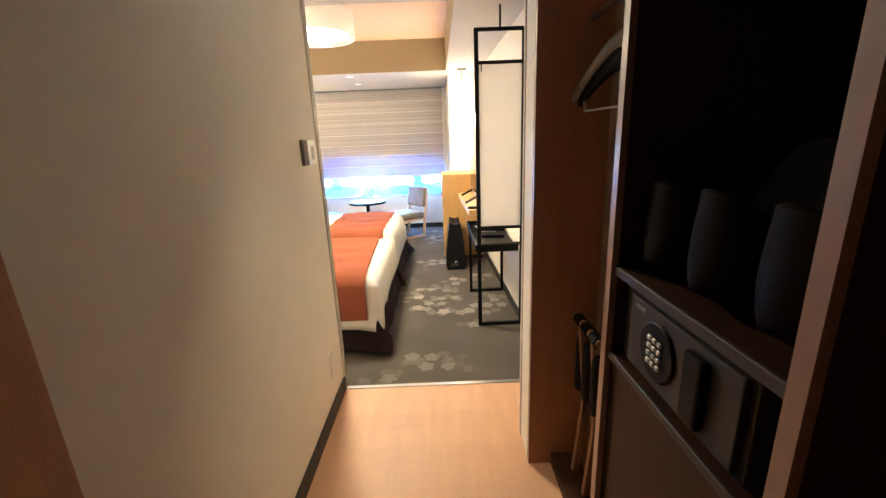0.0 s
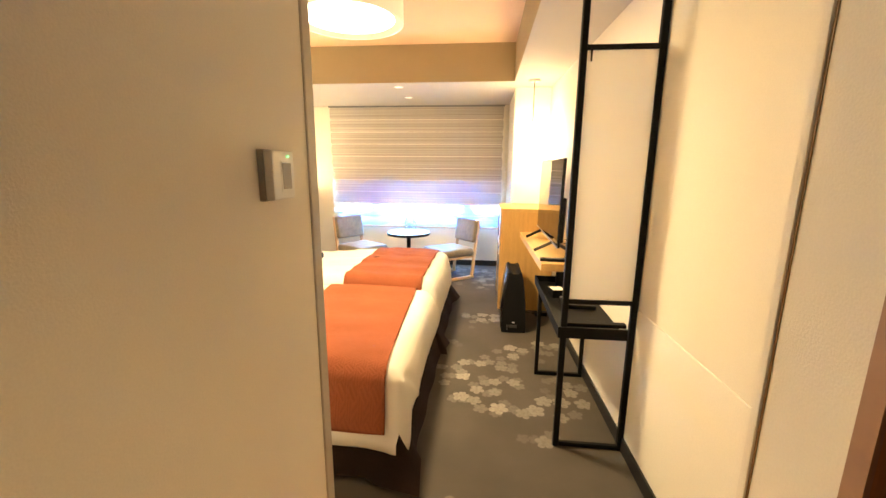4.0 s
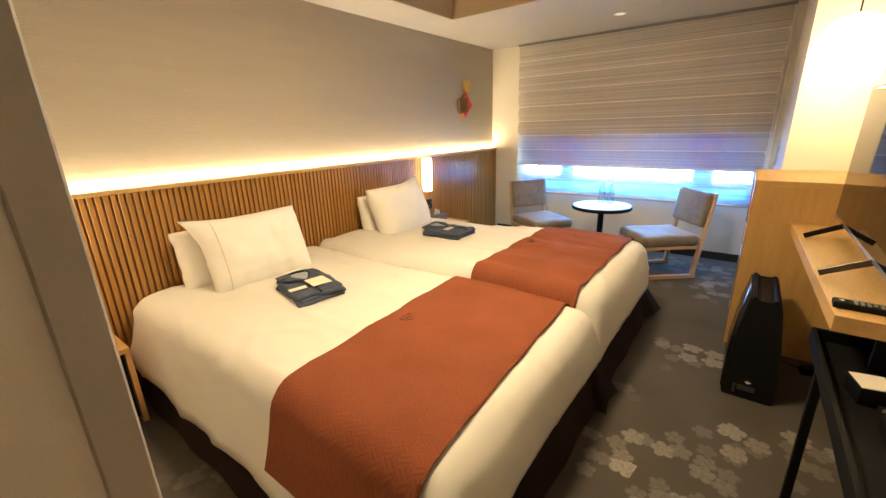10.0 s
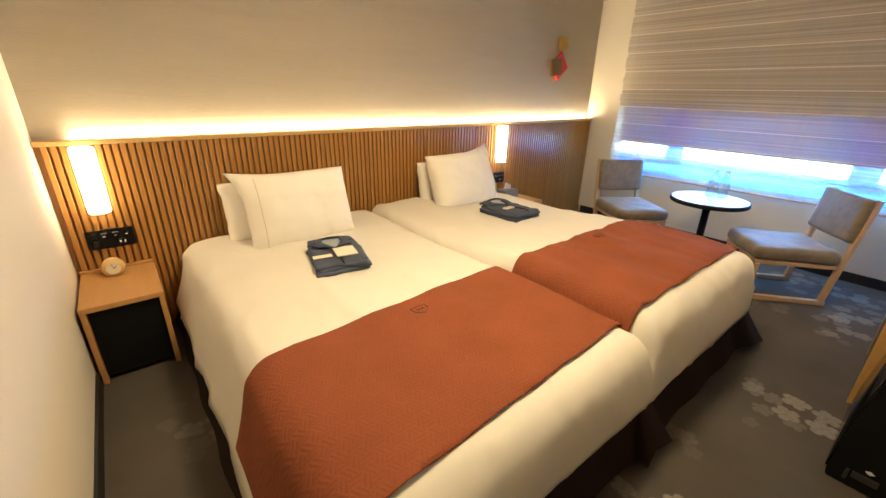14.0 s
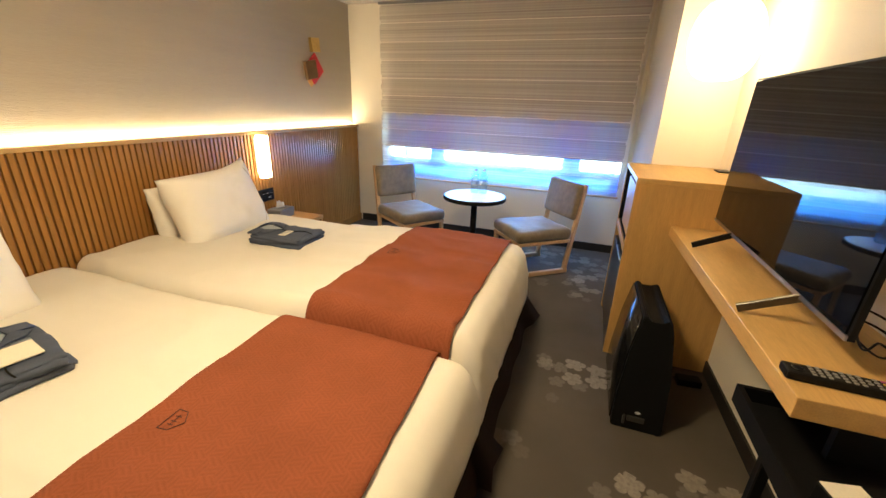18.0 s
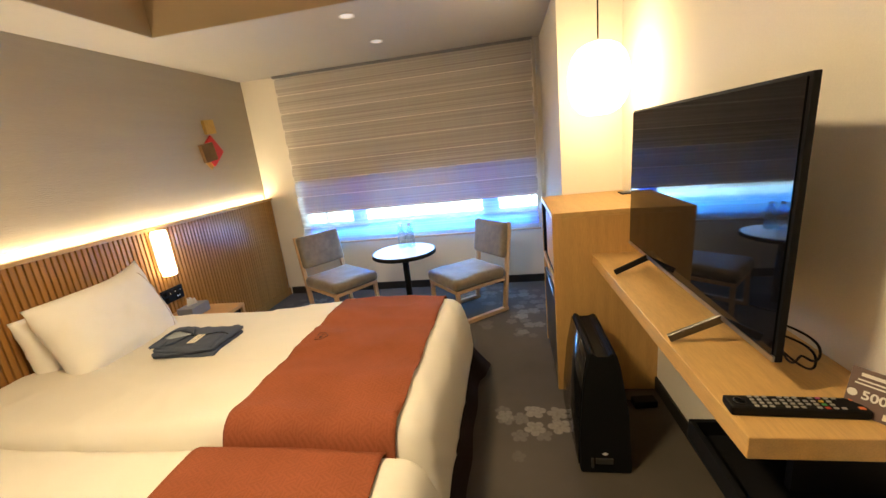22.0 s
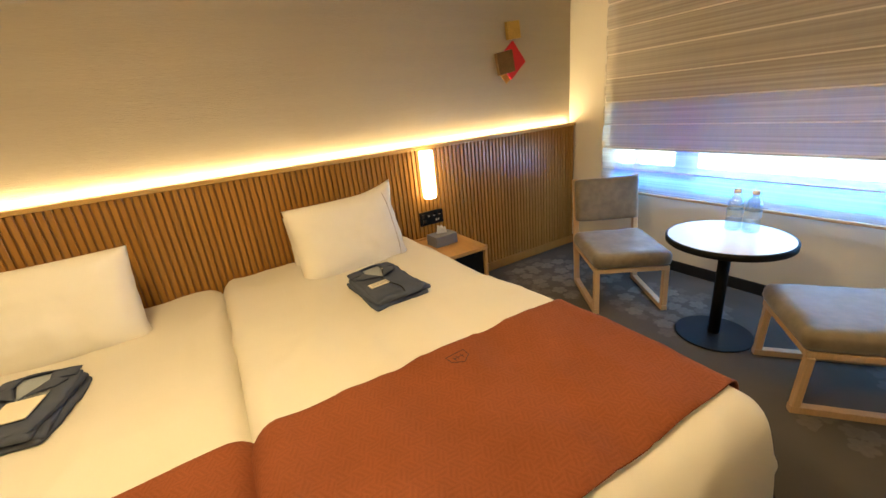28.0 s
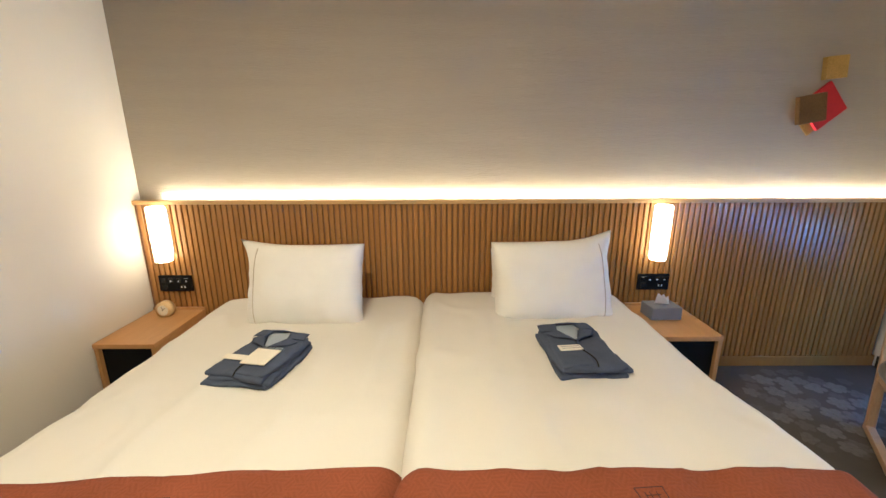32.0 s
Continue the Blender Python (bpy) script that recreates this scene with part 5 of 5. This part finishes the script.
part("display", bx(0.0346, 0.0352, -0.007, 0.032, -0.031, 0.027), M_THERMO, th, "grey display")
part("indicator", bx(0.034, 0.0352, 0.016, 0.026, 0.040, 0.044), glow("green_indicator", (0.1, 1.0, 0.3), 1.5), th, "small green light")
sk_ = thing("wall_socket", "small white wall socket plate near the floor", "socket", pose(XC, -0.215, 0.26))
part("plate", bx(0, 0.007, -0.035, 0.035, -0.06, 0.06, bevel=0.003), M_WHITEPLASTIC, sk_)

# ---- folded pyjamas ----


def sheet(corners, nx, ny, bend, seed, rough=0.0015):
    """A patch of cloth between four corners, bowed upwards."""
    a, b, c, d = (Vector(p) for p in corners)
    bm = bmesh.new()
    rows = []
    for i in range(nx + 1):
        u = i / nx
        row = []
        for j in range(ny + 1):
            v = j / ny
            p = (a * (1 - v) + b * v) * (1 - u) + (d * (1 - v) + c * v) * u
            p.z += bend * 4 * v * (1 - v) + rough * noise.noise(p * 40 + Vector((seed, 0, 0)))
            row.append(bm.verts.new(p))
        rows.append(row)
    for p, q in zip(rows, rows[1:]):
        for j in range(ny):
            bm.faces.new((p[j], p[j + 1], q[j + 1], q[j]))
    return bm


def cloth_part(name, bm, material, parent, label="", thick=0.004):
    ob = part(name, bm, material, parent, label, flat=False)
    s = ob.modifiers.new("thickness", 'SOLIDIFY')
    s.thickness, s.offset = thick, 0
    return ob


def slumped(bm, seed):
    """Cloth that sags to its edges and creases."""
    for v in bm.verts:
        p = v.co
        edge = max(abs(p.x) / 0.17, abs(p.y) / 0.13)
        p.z *= 1 - 0.30 * max(0.0, edge - 0.6) ** 1.5
        p.y += 0.010 * math.sin(p.x * 12 + seed)
        p.x += 0.010 * math.sin(p.y * 15 + seed * 2)
        # crumples along the folded edges
        p.z += 0.0075 * noise.noise(Vector((p.x * 24 + seed, p.y * 24, 3))) * min(1.0, edge)
    return bm


def pyjamas(m, label, packet, seed):
    p = thing("folded_pyjamas", label, "pyjamas", m, "folded pyjamas")
    # head side at -x: trousers folded below, the jacket above with its collar
    part("lower_fold", slumped(soft(-0.165, 0.165, -0.128, 0.128, 0.0, 0.024, 0.011, 0.012, 0.005, 9, 0, seed), seed), M_NAVY, p, flat=False)
    part("middle_fold", slumped(soft(-0.160, 0.156, -0.122, 0.130, 0.018, 0.040, 0.010, 0.012, 0.005, 9, 0, seed + 4), seed + 3), M_NAVY, p, flat=False)
    part("upper_fold", slumped(soft(-0.158, 0.160, -0.126, 0.122, 0.034, 0.056, 0.010, 0.012, 0.005, 9, 0, seed + 2), seed + 1), M_NAVY, p, flat=False)
    side = 1 if packet else -1
    bm = soft(-0.150, 0.158, -0.004, 0.120, 0.050, 0.062, 0.006, 0.012, 0.004, 11, 0, seed + 6)
    if side < 0:
        bmesh.ops.transform(bm, matrix=Matrix.Diagonal((1, -1, 1, 1)), verts=bm.verts)
        bmesh.ops.reverse_faces(bm, faces=bm.faces)
    part("front_panel", slumped(bm, seed), M_NAVY, p, flat=False)
    # neck: pale lining between a folded back collar and two notched lapels
    cloth_part("lining", sheet(((-0.160, -0.066, 0.063), (-0.160, 0.066, 0.063), (-0.035, 0.006, 0.065), (-0.035, -0.006, 0.065)), 8, 8, 0.003, seed), M_NAVYLIGHT, p, "pale blue lining at the neck")
    cloth_part("collar", sheet(((-0.150, -0.080, 0.074), (-0.150, 0.080, 0.074), (-0.184, 0.098, 0.050), (-0.184, -0.098, 0.050)), 8, 14, 0.008, seed + 1), M_NAVY, p, thick=0.005)
    for s in (-1, 1):
        cloth_part("collar_wing", sheet(((-0.152, s * 0.040, 0.074), (-0.176, s * 0.112, 0.062), (-0.118, s * 0.118, 0.062), (-0.098, s * 0.052, 0.070)), 8, 6, 0.004, seed + s), M_NAVY, p, thick=0.004)
        cloth_part("lapel", sheet(((-0.108, s * 0.050, 0.070), (-0.096, s * 0.104, 0.064), (-0.060, s * 0.082, 0.066), (-0.022, s * 0.003, 0.067)), 10, 6, 0.004, seed + 2 * s), M_NAVY, p, thick=0.004)
    bm = bmesh.new()
    last = None
    for k in range(15):
        x = -0.03 + 0.190 * k / 14
        c = Vector((x, side * (0.002 + 0.010 * math.sin(k * .42)), 0.064 - 0.010 * max(0, (k - 10) / 4) ** 2))
        if last:
            rod(bm, last, c, 0.0026, 6)
        last = c
    part("piping", bm, M_BLACK, p, "dark placket edge")
    if packet:
        q = bx(-0.012, 0.10, -0.02, 0.082, 0.066, 0.072, bevel=0.002, seg=1)
        part("packet", q, M_PAPER, p, "cream paper packet in clear film")
        part("packet_film", bx(-0.035, -0.012, -0.022, 0.084, 0.067, 0.070), M_PET, p)
        q = bx(0.03, 0.065, -0.125, -0.035, 0.0575, 0.0605)
        part("label_band", q, M_PAPER, p, "white paper label")
    else:
        q = bx(0.01, 0.05, -0.095, -0.005, 0.063, 0.066)
        part("label_band", q, M_PAPER, p, "white paper label")
        for k in range(2):
            part("label_line", bx(0.02 + k * .014, 0.023 + k * .014, -0.085, -0.015, 0.066, 0.0665), M_GREYBOX, p)
    return p


pyjamas(pose(0.825, 1.045, LOW[0] + .001, 0, 0, -11), "folded navy pyjamas with a paper packet on the bed", True, 2.0)
pyjamas(pose(0.815, 2.31, HIGH[0] + .001, 0, 0, 6), "folded navy pyjamas with a white label on the bed", False, 9.0)

# ---- small things on the television side ----
card = thing("tent_card", "brown folded tent card with white lettering on the shelf", "card", pose(3.100, 1.468, 0.778, 0, 0, -56) @ Matrix.Scale(0.84, 4))
M_CARD = mat("brown_card", (0.13, 0.085, 0.075), 0.5, vary=0.06, bump=0.02)
for s in (-1, 1):
    bm = bx(-0.045, 0.045, -0.0008, 0.0008, 0.0, 0.108)
    bmesh.ops.transform(bm, matrix=Matrix.Translation((0, s * 0.028, 0)) @ pose(0, 0, 0, s * 15, 0, 0), verts=bm.verts)
    part("leaf", bm, M_CARD, card)


def text_part(body, size, m, parent, material, name="lettering", bold=0.0):
    cu = bpy.data.curves.new(name, 'FONT')
    cu.body, cu.size, cu.align_x, cu.align_y = body, size, 'CENTER', 'CENTER'
    cu.extrude, cu.offset = 0.0003, bold
    tmp = bpy.data.objects.new(name, cu)
    scene.collection.objects.link(tmp)
    me = bpy.data.meshes.new_from_object(tmp.evaluated_get(bpy.context.evaluated_depsgraph_get()))
    bpy.data.objects.remove(tmp)
    me.materials.append(material)
    ob = new(name, me)
    ob.parent = parent
    ob.matrix_basis = m
    return ob


front = Matrix.Translation((0, -0.0295, 0)) @ pose(0, 0, 0, -15, 0, 0)
text_part("500", 0.029, front @ pose(0.004, -0.0012, 0.048, 90, 0, 0), card, M_WHITEPLASTIC, bold=0.0007)
bm = bmesh.new()
bmesh.ops.create_cone(bm, cap_ends=True, segments=20, radius1=0.009, radius2=0.009, depth=0.0008, matrix=front @ pose(-0.034, -0.0012, 0.048, 90, 0, 0))
part("white_dot", bm, M_WHITEPLASTIC, card)
for z, w in ((0.095, 0.026), (0.082, 0.030), (0.073, 0.034)):
    bm = bx(-w, w, -0.0016, -0.0008, z - (0.004 if z > .09 else 0.0018), z + (0.004 if z > .09 else 0.0018))
    bmesh.ops.transform(bm, matrix=front, verts=bm.verts)
    part("text_bar", bm, M_WHITEPLASTIC, card)
bm = bx(0.024, 0.038, -0.0016, -0.0008, 0.008, 0.022)
bmesh.ops.transform(bm, matrix=front, verts=bm.verts)
part("pale_square", bm, M_PAPER, card)

# leaflets on the bench
lf = thing("leaflet_box", "black amenity box with two white cards on the bench", "box", pose(3.03, 1.318, 0.60, 0, 0, 12))
part("box", bx(-0.140, 0.115, -0.040, 0.040, 0.0, 0.048, bevel=0.002, seg=1), M_BLACK, lf)
part("white_card", bx(-0.137, -0.066, -0.038, 0.038, 0.048, 0.0498), M_PAPER, lf, "white paper card")
part("black_card", bx(-0.064, 0.040, -0.038, 0.038, 0.048, 0.0494), M_BLACK, lf)
part("white_card", bx(0.042, 0.112, -0.038, 0.038, 0.048, 0.0498), M_PAPER, lf, "white paper card")
nb = thing("guest_folder", "black guest folder with a pen on the bench", "folder", pose(3.020, 1.150, 0.60, 0, 0, -3))
part("cover", bx(-0.09, 0.09, -0.08, 0.08, 0.0, 0.022, bevel=0.003), M_BLACK, nb)
pen = thing("pen", "thin silver ballpoint pen on the black folder", "pen", pose(3.00, 1.19, 0.6265, 0, 0, -10))
bm = bmesh.new()
rod(bm, (-0.065, 0, 0), (0.055, 0, 0), 0.004, 10)
part("barrel", bm, M_STEEL, pen)
bm = bmesh.new()
bmesh.ops.create_cone(bm, cap_ends=True, segments=10, radius1=0.004, radius2=0.0008, depth=0.014, matrix=pose(0.062, 0, 0, 0, 90, 0))
part("tip", bm, M_BLACK, pen)
fold = solo("black_tray_bar", bx(-0.145, 0.145, -0.02, 0.02, 0, 0.018, bevel=0.004), M_BLACK, "slim black bar lying on the bench tray", "bar", pose(3.04, 0.83, 0.60))

# cables behind the television and on the floor
cu = bpy.data.curves.new("cable", 'CURVE')
cu.dimensions, cu.bevel_depth, cu.bevel_resolution = '3D', 0.0026, 2
for pts in (((3.02, 1.62, 0.90), (3.040, 1.548, 0.905), (3.052, 1.535, 0.870), (3.045, 1.55, 0.835), (3.04, 1.585, 0.85), (3.045, 1.60, 0.80), (3.06, 1.66, 0.784), (3.10, 1.75, 0.784)),
            ((3.02, 1.63, 0.87), (3.045, 1.558, 0.880), (3.060, 1.553, 0.835), (3.062, 1.58, 0.790), (3.08, 1.70, 0.783))):
    sp = cu.splines.new('NURBS')
    sp.points.add(len(pts) - 1)
    for q, c in zip(sp.points, pts):
        q.co = (*c, 1)
    sp.use_endpoint_u = True
ob = new("television_cable", cu)
cu.materials.append(M_BLACK)
tagged(ob, "thin black cables looped behind the television", "cable")
cu = bpy.data.curves.new("cable", 'CURVE')
cu.dimensions, cu.bevel_depth, cu.bevel_resolution = '3D', 0.0026, 2
sp = cu.splines.new('NURBS')
pts = ((2.83, 2.58, 0.03), (2.92, 2.62, 0.006), (3.05, 2.52, 0.006), (3.00, 2.56, 0.006), (3.01, 2.575, 0.012), (3.02, 2.59, 0.02))
sp.points.add(len(pts) - 1)
for q, c in zip(sp.points, pts):
    q.co = (*c, 1)
sp.use_endpoint_u = True
ob = new("purifier_cable", cu)
cu.materials.append(M_BLACK)
tagged(ob, "black power cable on the carpet behind the purifier", "cable")
so = thing("floor_socket", "black power adapter on the carpet beside the cabinet", "adapter", pose(3.03, 2.555, 0.0, 0, 0, 6))
part("case", bx(-0.055, 0.055, -0.03, 0.03, 0, 0.035, bevel=0.005), M_BLACK, so)
cp = thing("cable_port", "slim black socket strip on the cabinet top", "socket", pose(3.12, 3.17, 0.995))
part("plate", bx(-0.05, 0.05, -0.05, 0.05, 0, 0.006, bevel=0.002, seg=1), M_BLACK, cp)
part("cover", bx(-0.04, 0.04, -0.035, 0.035, 0.006, 0.009), M_GREYBOX, cp)

# ---- closet contents ----
safe = thing("room_safe", "dark grey safe with a round keypad in the closet", "safe", pose(3.03, -1.40, 0.845))
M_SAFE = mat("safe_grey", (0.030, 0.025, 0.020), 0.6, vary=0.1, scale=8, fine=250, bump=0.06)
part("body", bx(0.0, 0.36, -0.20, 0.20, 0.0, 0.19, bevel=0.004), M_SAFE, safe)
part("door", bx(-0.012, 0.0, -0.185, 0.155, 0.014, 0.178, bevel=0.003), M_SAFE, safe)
kp = part("keypad_disc", lathe(bmesh.new(), [(0, 0), (0.058, 0), (0.062, 0.003), (0.058, 0.006), (0, 0.006)], 40), M_BLACK, safe, "round black keypad")
kp.matrix_basis = pose(-0.012, 0.035, 0.096, 0, -90, 0)
for i in range(4):
    for j in range(3):
        part("key", bx(-0.024, -0.0182, 0.035 + 0.018 - j * 0.018 - 0.006, 0.035 + 0.018 - j * 0.018 + 0.006, 0.122 - i * 0.017 - 0.006, 0.122 - i * 0.017 + 0.005, bevel=0.002, seg=1), M_WHITEPLASTIC, safe)
part("door_handle", bx(-0.028, -0.012, -0.115, -0.065, 0.03, 0.162, bevel=0.006), M_BLACK, safe)
part("maker_plate", bx(-0.0135, -0.012, 0.09, 0.13, 0.156, 0.166), M_GREYBOX, safe)

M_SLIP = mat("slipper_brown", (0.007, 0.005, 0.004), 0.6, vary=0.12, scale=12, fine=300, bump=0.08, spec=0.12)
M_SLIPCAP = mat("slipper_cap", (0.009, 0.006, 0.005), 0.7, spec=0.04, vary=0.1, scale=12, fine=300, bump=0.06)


def slipper(m, label):
    """Stands on its toe; the sole at +x."""
    s = thing("slipper", label, "slipper", m, "slippers in the closet")
    n = 24
    out = []
    for k in range(n):
        a = 2 * math.pi * k / n
        z = 0.14 - 0.14 * math.cos(a)
        w = 0.046 * (1 + 0.10 * math.cos(a)) * math.sin(a)
        out.append((math.copysign(abs(w) ** 0.8 * 0.046 ** 0.2, w), z))
    bm = bmesh.new()
    a_ = [bm.verts.new((0.010, y, z)) for y, z in out]
    b_ = [bm.verts.new((0.0, y, z)) for y, z in out]
    for k in range(n):
        bm.faces.new((a_[k], a_[(k + 1) % n], b_[(k + 1) % n], b_[k]))
    bm.faces.new(a_)
    bm.faces.new(b_[::-1])
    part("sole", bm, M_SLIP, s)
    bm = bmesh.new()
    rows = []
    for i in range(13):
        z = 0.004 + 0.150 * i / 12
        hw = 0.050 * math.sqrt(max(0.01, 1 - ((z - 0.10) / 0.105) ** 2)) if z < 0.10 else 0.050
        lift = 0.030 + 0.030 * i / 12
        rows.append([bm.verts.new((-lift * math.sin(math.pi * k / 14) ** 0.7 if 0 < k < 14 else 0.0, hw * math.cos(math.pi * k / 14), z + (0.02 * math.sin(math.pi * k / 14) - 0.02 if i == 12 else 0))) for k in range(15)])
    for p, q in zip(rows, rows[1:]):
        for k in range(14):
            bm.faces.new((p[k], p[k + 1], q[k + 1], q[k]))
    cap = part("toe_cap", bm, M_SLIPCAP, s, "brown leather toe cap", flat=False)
    sm = cap.modifiers.new("thickness", 'SOLIDIFY')
    sm.thickness, sm.offset = 0.005, 0
    return s


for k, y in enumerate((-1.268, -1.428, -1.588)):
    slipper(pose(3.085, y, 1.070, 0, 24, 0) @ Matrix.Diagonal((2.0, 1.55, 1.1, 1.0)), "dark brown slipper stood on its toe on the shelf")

M_HANGER = mat("pale_hanger_wood", (0.26, 0.23, 0.20), 0.4, vary=0.1, bump=0.03)


def hanger(y, wood, label):
    h = thing("coat_hanger", label, "hanger", pose(3.11, y, 1.735, 0, 0, -71.6), "hangers on the rail")
    bm = bmesh.new()
    n = 16
    top, bot, top2, bot2 = [], [], [], []
    for k in range(n + 1):
        x = -0.21 + 0.42 * k / n
        z = -0.115 - 0.135 * (abs(x) / 0.21) ** 1.25
        t = 0.042 - 0.024 * abs(x) / 0.21
        th = 0.014 + 0.016 * abs(x) / 0.21
        off = 0.025 * (abs(x) / 0.21) ** 2
        top.append(bm.verts.new((x, -th + off, z + t / 2)))
        top2.append(bm.verts.new((x, th + off, z + t / 2)))
        bot.append(bm.verts.new((x, -th + off, z - t / 2)))
        bot2.append(bm.verts.new((x, th + off, z - t / 2)))
    for k in range(n):
        for p, q in ((top, top2), (top2, bot2), (bot2, bot), (bot, top)):
            bm.faces.new((p[k], q[k], q[k + 1], p[k + 1]))
    for k in (0, n):
        bm.faces.new((top[k], top2[k], bot2[k], bot[k]))
    bmesh.ops.bevel(bm, geom=[e for e in bm.edges if e.calc_face_angle(0) > 1.2], offset=0.003, segments=2, affect='EDGES')
    part("shoulder_bar", bm, wood, h, flat=False)
    bm = bmesh.new()
    ra, rb = [], []
    for k in range(17):
        x = -0.20 + 0.40 * k / 16
        z = -0.115 - 0.135 * (abs(x) / 0.21) ** 1.25
        drop = 0.075 - 0.045 * abs(x) / 0.21
        o = 0.025 * (abs(x) / 0.21) ** 2
        ra.append([bm.verts.new((x, o + d, z - 0.012)) for d in (-0.012, 0.012)])
        rb.append([bm.verts.new((x, o + d, z - drop)) for d in (-0.008, 0.008)])
    for k in range(16):
        for a_, b_ in ((0, 0), (1, 1)):
            bm.faces.new((ra[k][a_], ra[k + 1][a_], rb[k + 1][b_], rb[k][b_]))
        bm.faces.new((rb[k][0], rb[k + 1][0], rb[k + 1][1], rb[k][1]))
        bm.faces.new((ra[k][0], ra[k + 1][0], ra[k + 1][1], ra[k][1]))
    for k in (0, 16):
        bm.faces.new((ra[k][0], ra[k][1], rb[k][1], rb[k][0]))
    part("under_pad", bm, M_SLIP, h, "black inner side", flat=False)
    bm = bmesh.new()
    last = None
    for k in range(13):
        a = math.radians(-60 + 250 * k / 12)
        c = Vector((0.018 * math.cos(a), 0, -0.004 + 0.018 * math.sin(a)))
        if last:
            rod(bm, last, c, 0.0025, 6)
        last = c
    rod(bm, (0.009, 0, -0.019), (0, 0, -0.11), 0.0025, 6)
    part("hook", bm, M_STEEL, h, "steel hook")
    bm = bmesh.new()
    rod(bm, (-0.17, 0.018, -0.288), (0.17, 0.018, -0.288), 0.004, 8)
    for s in (-1, 1):
        rod(bm, (s * 0.17, 0.018, -0.288), (s * 0.178, 0.018, -0.235), 0.004, 8)
    part("trouser_bar", bm, M_STEEL, h)
    return h


hanger(-0.895, M_HANGER, "pale broad-shouldered coat hanger on the closet rail")

lr = thing("luggage_rack", "folded pale wooden luggage rack with black straps in the closet", "luggage rack", pose(3.10, -0.80, 0.05))
for x, z in ((0.0, 0.655), (0.048, 0.595)):
    for y in (0.055, -0.065):
        bm = bmesh.new()
        bar(bm, (0.05 - x, y, 0.0), (x, y, z), 0.022, 0.03)
        part("leg", bm, M_RACK, lr)
    bm = bmesh.new()
    rod(bm, (x, -0.11, z), (x, 0.12, z), 0.016, 16)
    part("rail", bm, M_RACK, lr)
    for y in (-0.075, 0.0, 0.075):
        bm = bmesh.new()
        rod(bm, (x, y - 0.026, z), (x, y + 0.026, z), 0.021, 16)
        part("strap_loop", bm, M_BLACK, lr, "black webbing loop")
for y in (-0.075, 0.0, 0.075):
    part("strap", soft(-0.012, 0.06, y - 0.026, y + 0.026, 0.36, 0.60, 0.02, 0.02, 0.004, 9, 0, y), M_BLACK, lr, "black webbing strap", flat=False)
shoe = thing("shoe_horn_brush", "small black shoe brush on the closet floor", "brush", pose(3.09, -1.08, 0.05, 0, 0, 70))
part("block", soft(-0.075, 0.075, -0.028, 0.028, 0.018, 0.045, 0.012, 0.012, 0, 9), M_BLACK, shoe, flat=False)
part("bristles", bx(-0.065, 0.065, -0.022, 0.022, 0.0, 0.02), M_SKIRT, shoe)

cdl = thing("downlight", "small round recessed downlight in the corridor ceiling", "downlight", pose(2.44, -0.76, ZL), "downlights")
part("ring", lathe(bmesh.new(), [(0.050, -0.001), (0.060, -0.006), (0.062, -0.0005), (0.050, -0.0005)], 32), M_WHITEPLASTIC, cdl, flat=False)
part("lens", lathe(bmesh.new(), [(0, -0.003), (0.050, -0.003), (0.050, -0.001), (0, -0.001)], 24), M_LAMPGLOW, cdl)

# ---- corridor planks, last ----
rng = random.Random(4)
row = 0
y = -0.047
while y > -2.98:
    w = 0.118
    cut = 2.1 + rng.random() * 0.9
    for x0, x1 in ((XC, cut), (cut, 3.5)):
        o = part("plank", bx(x0 + .0001, x1 - .0001, y - w + .0001, y - .0001, -0.012, 0.0), M_WOODFLOOR, wood)
    y -= w
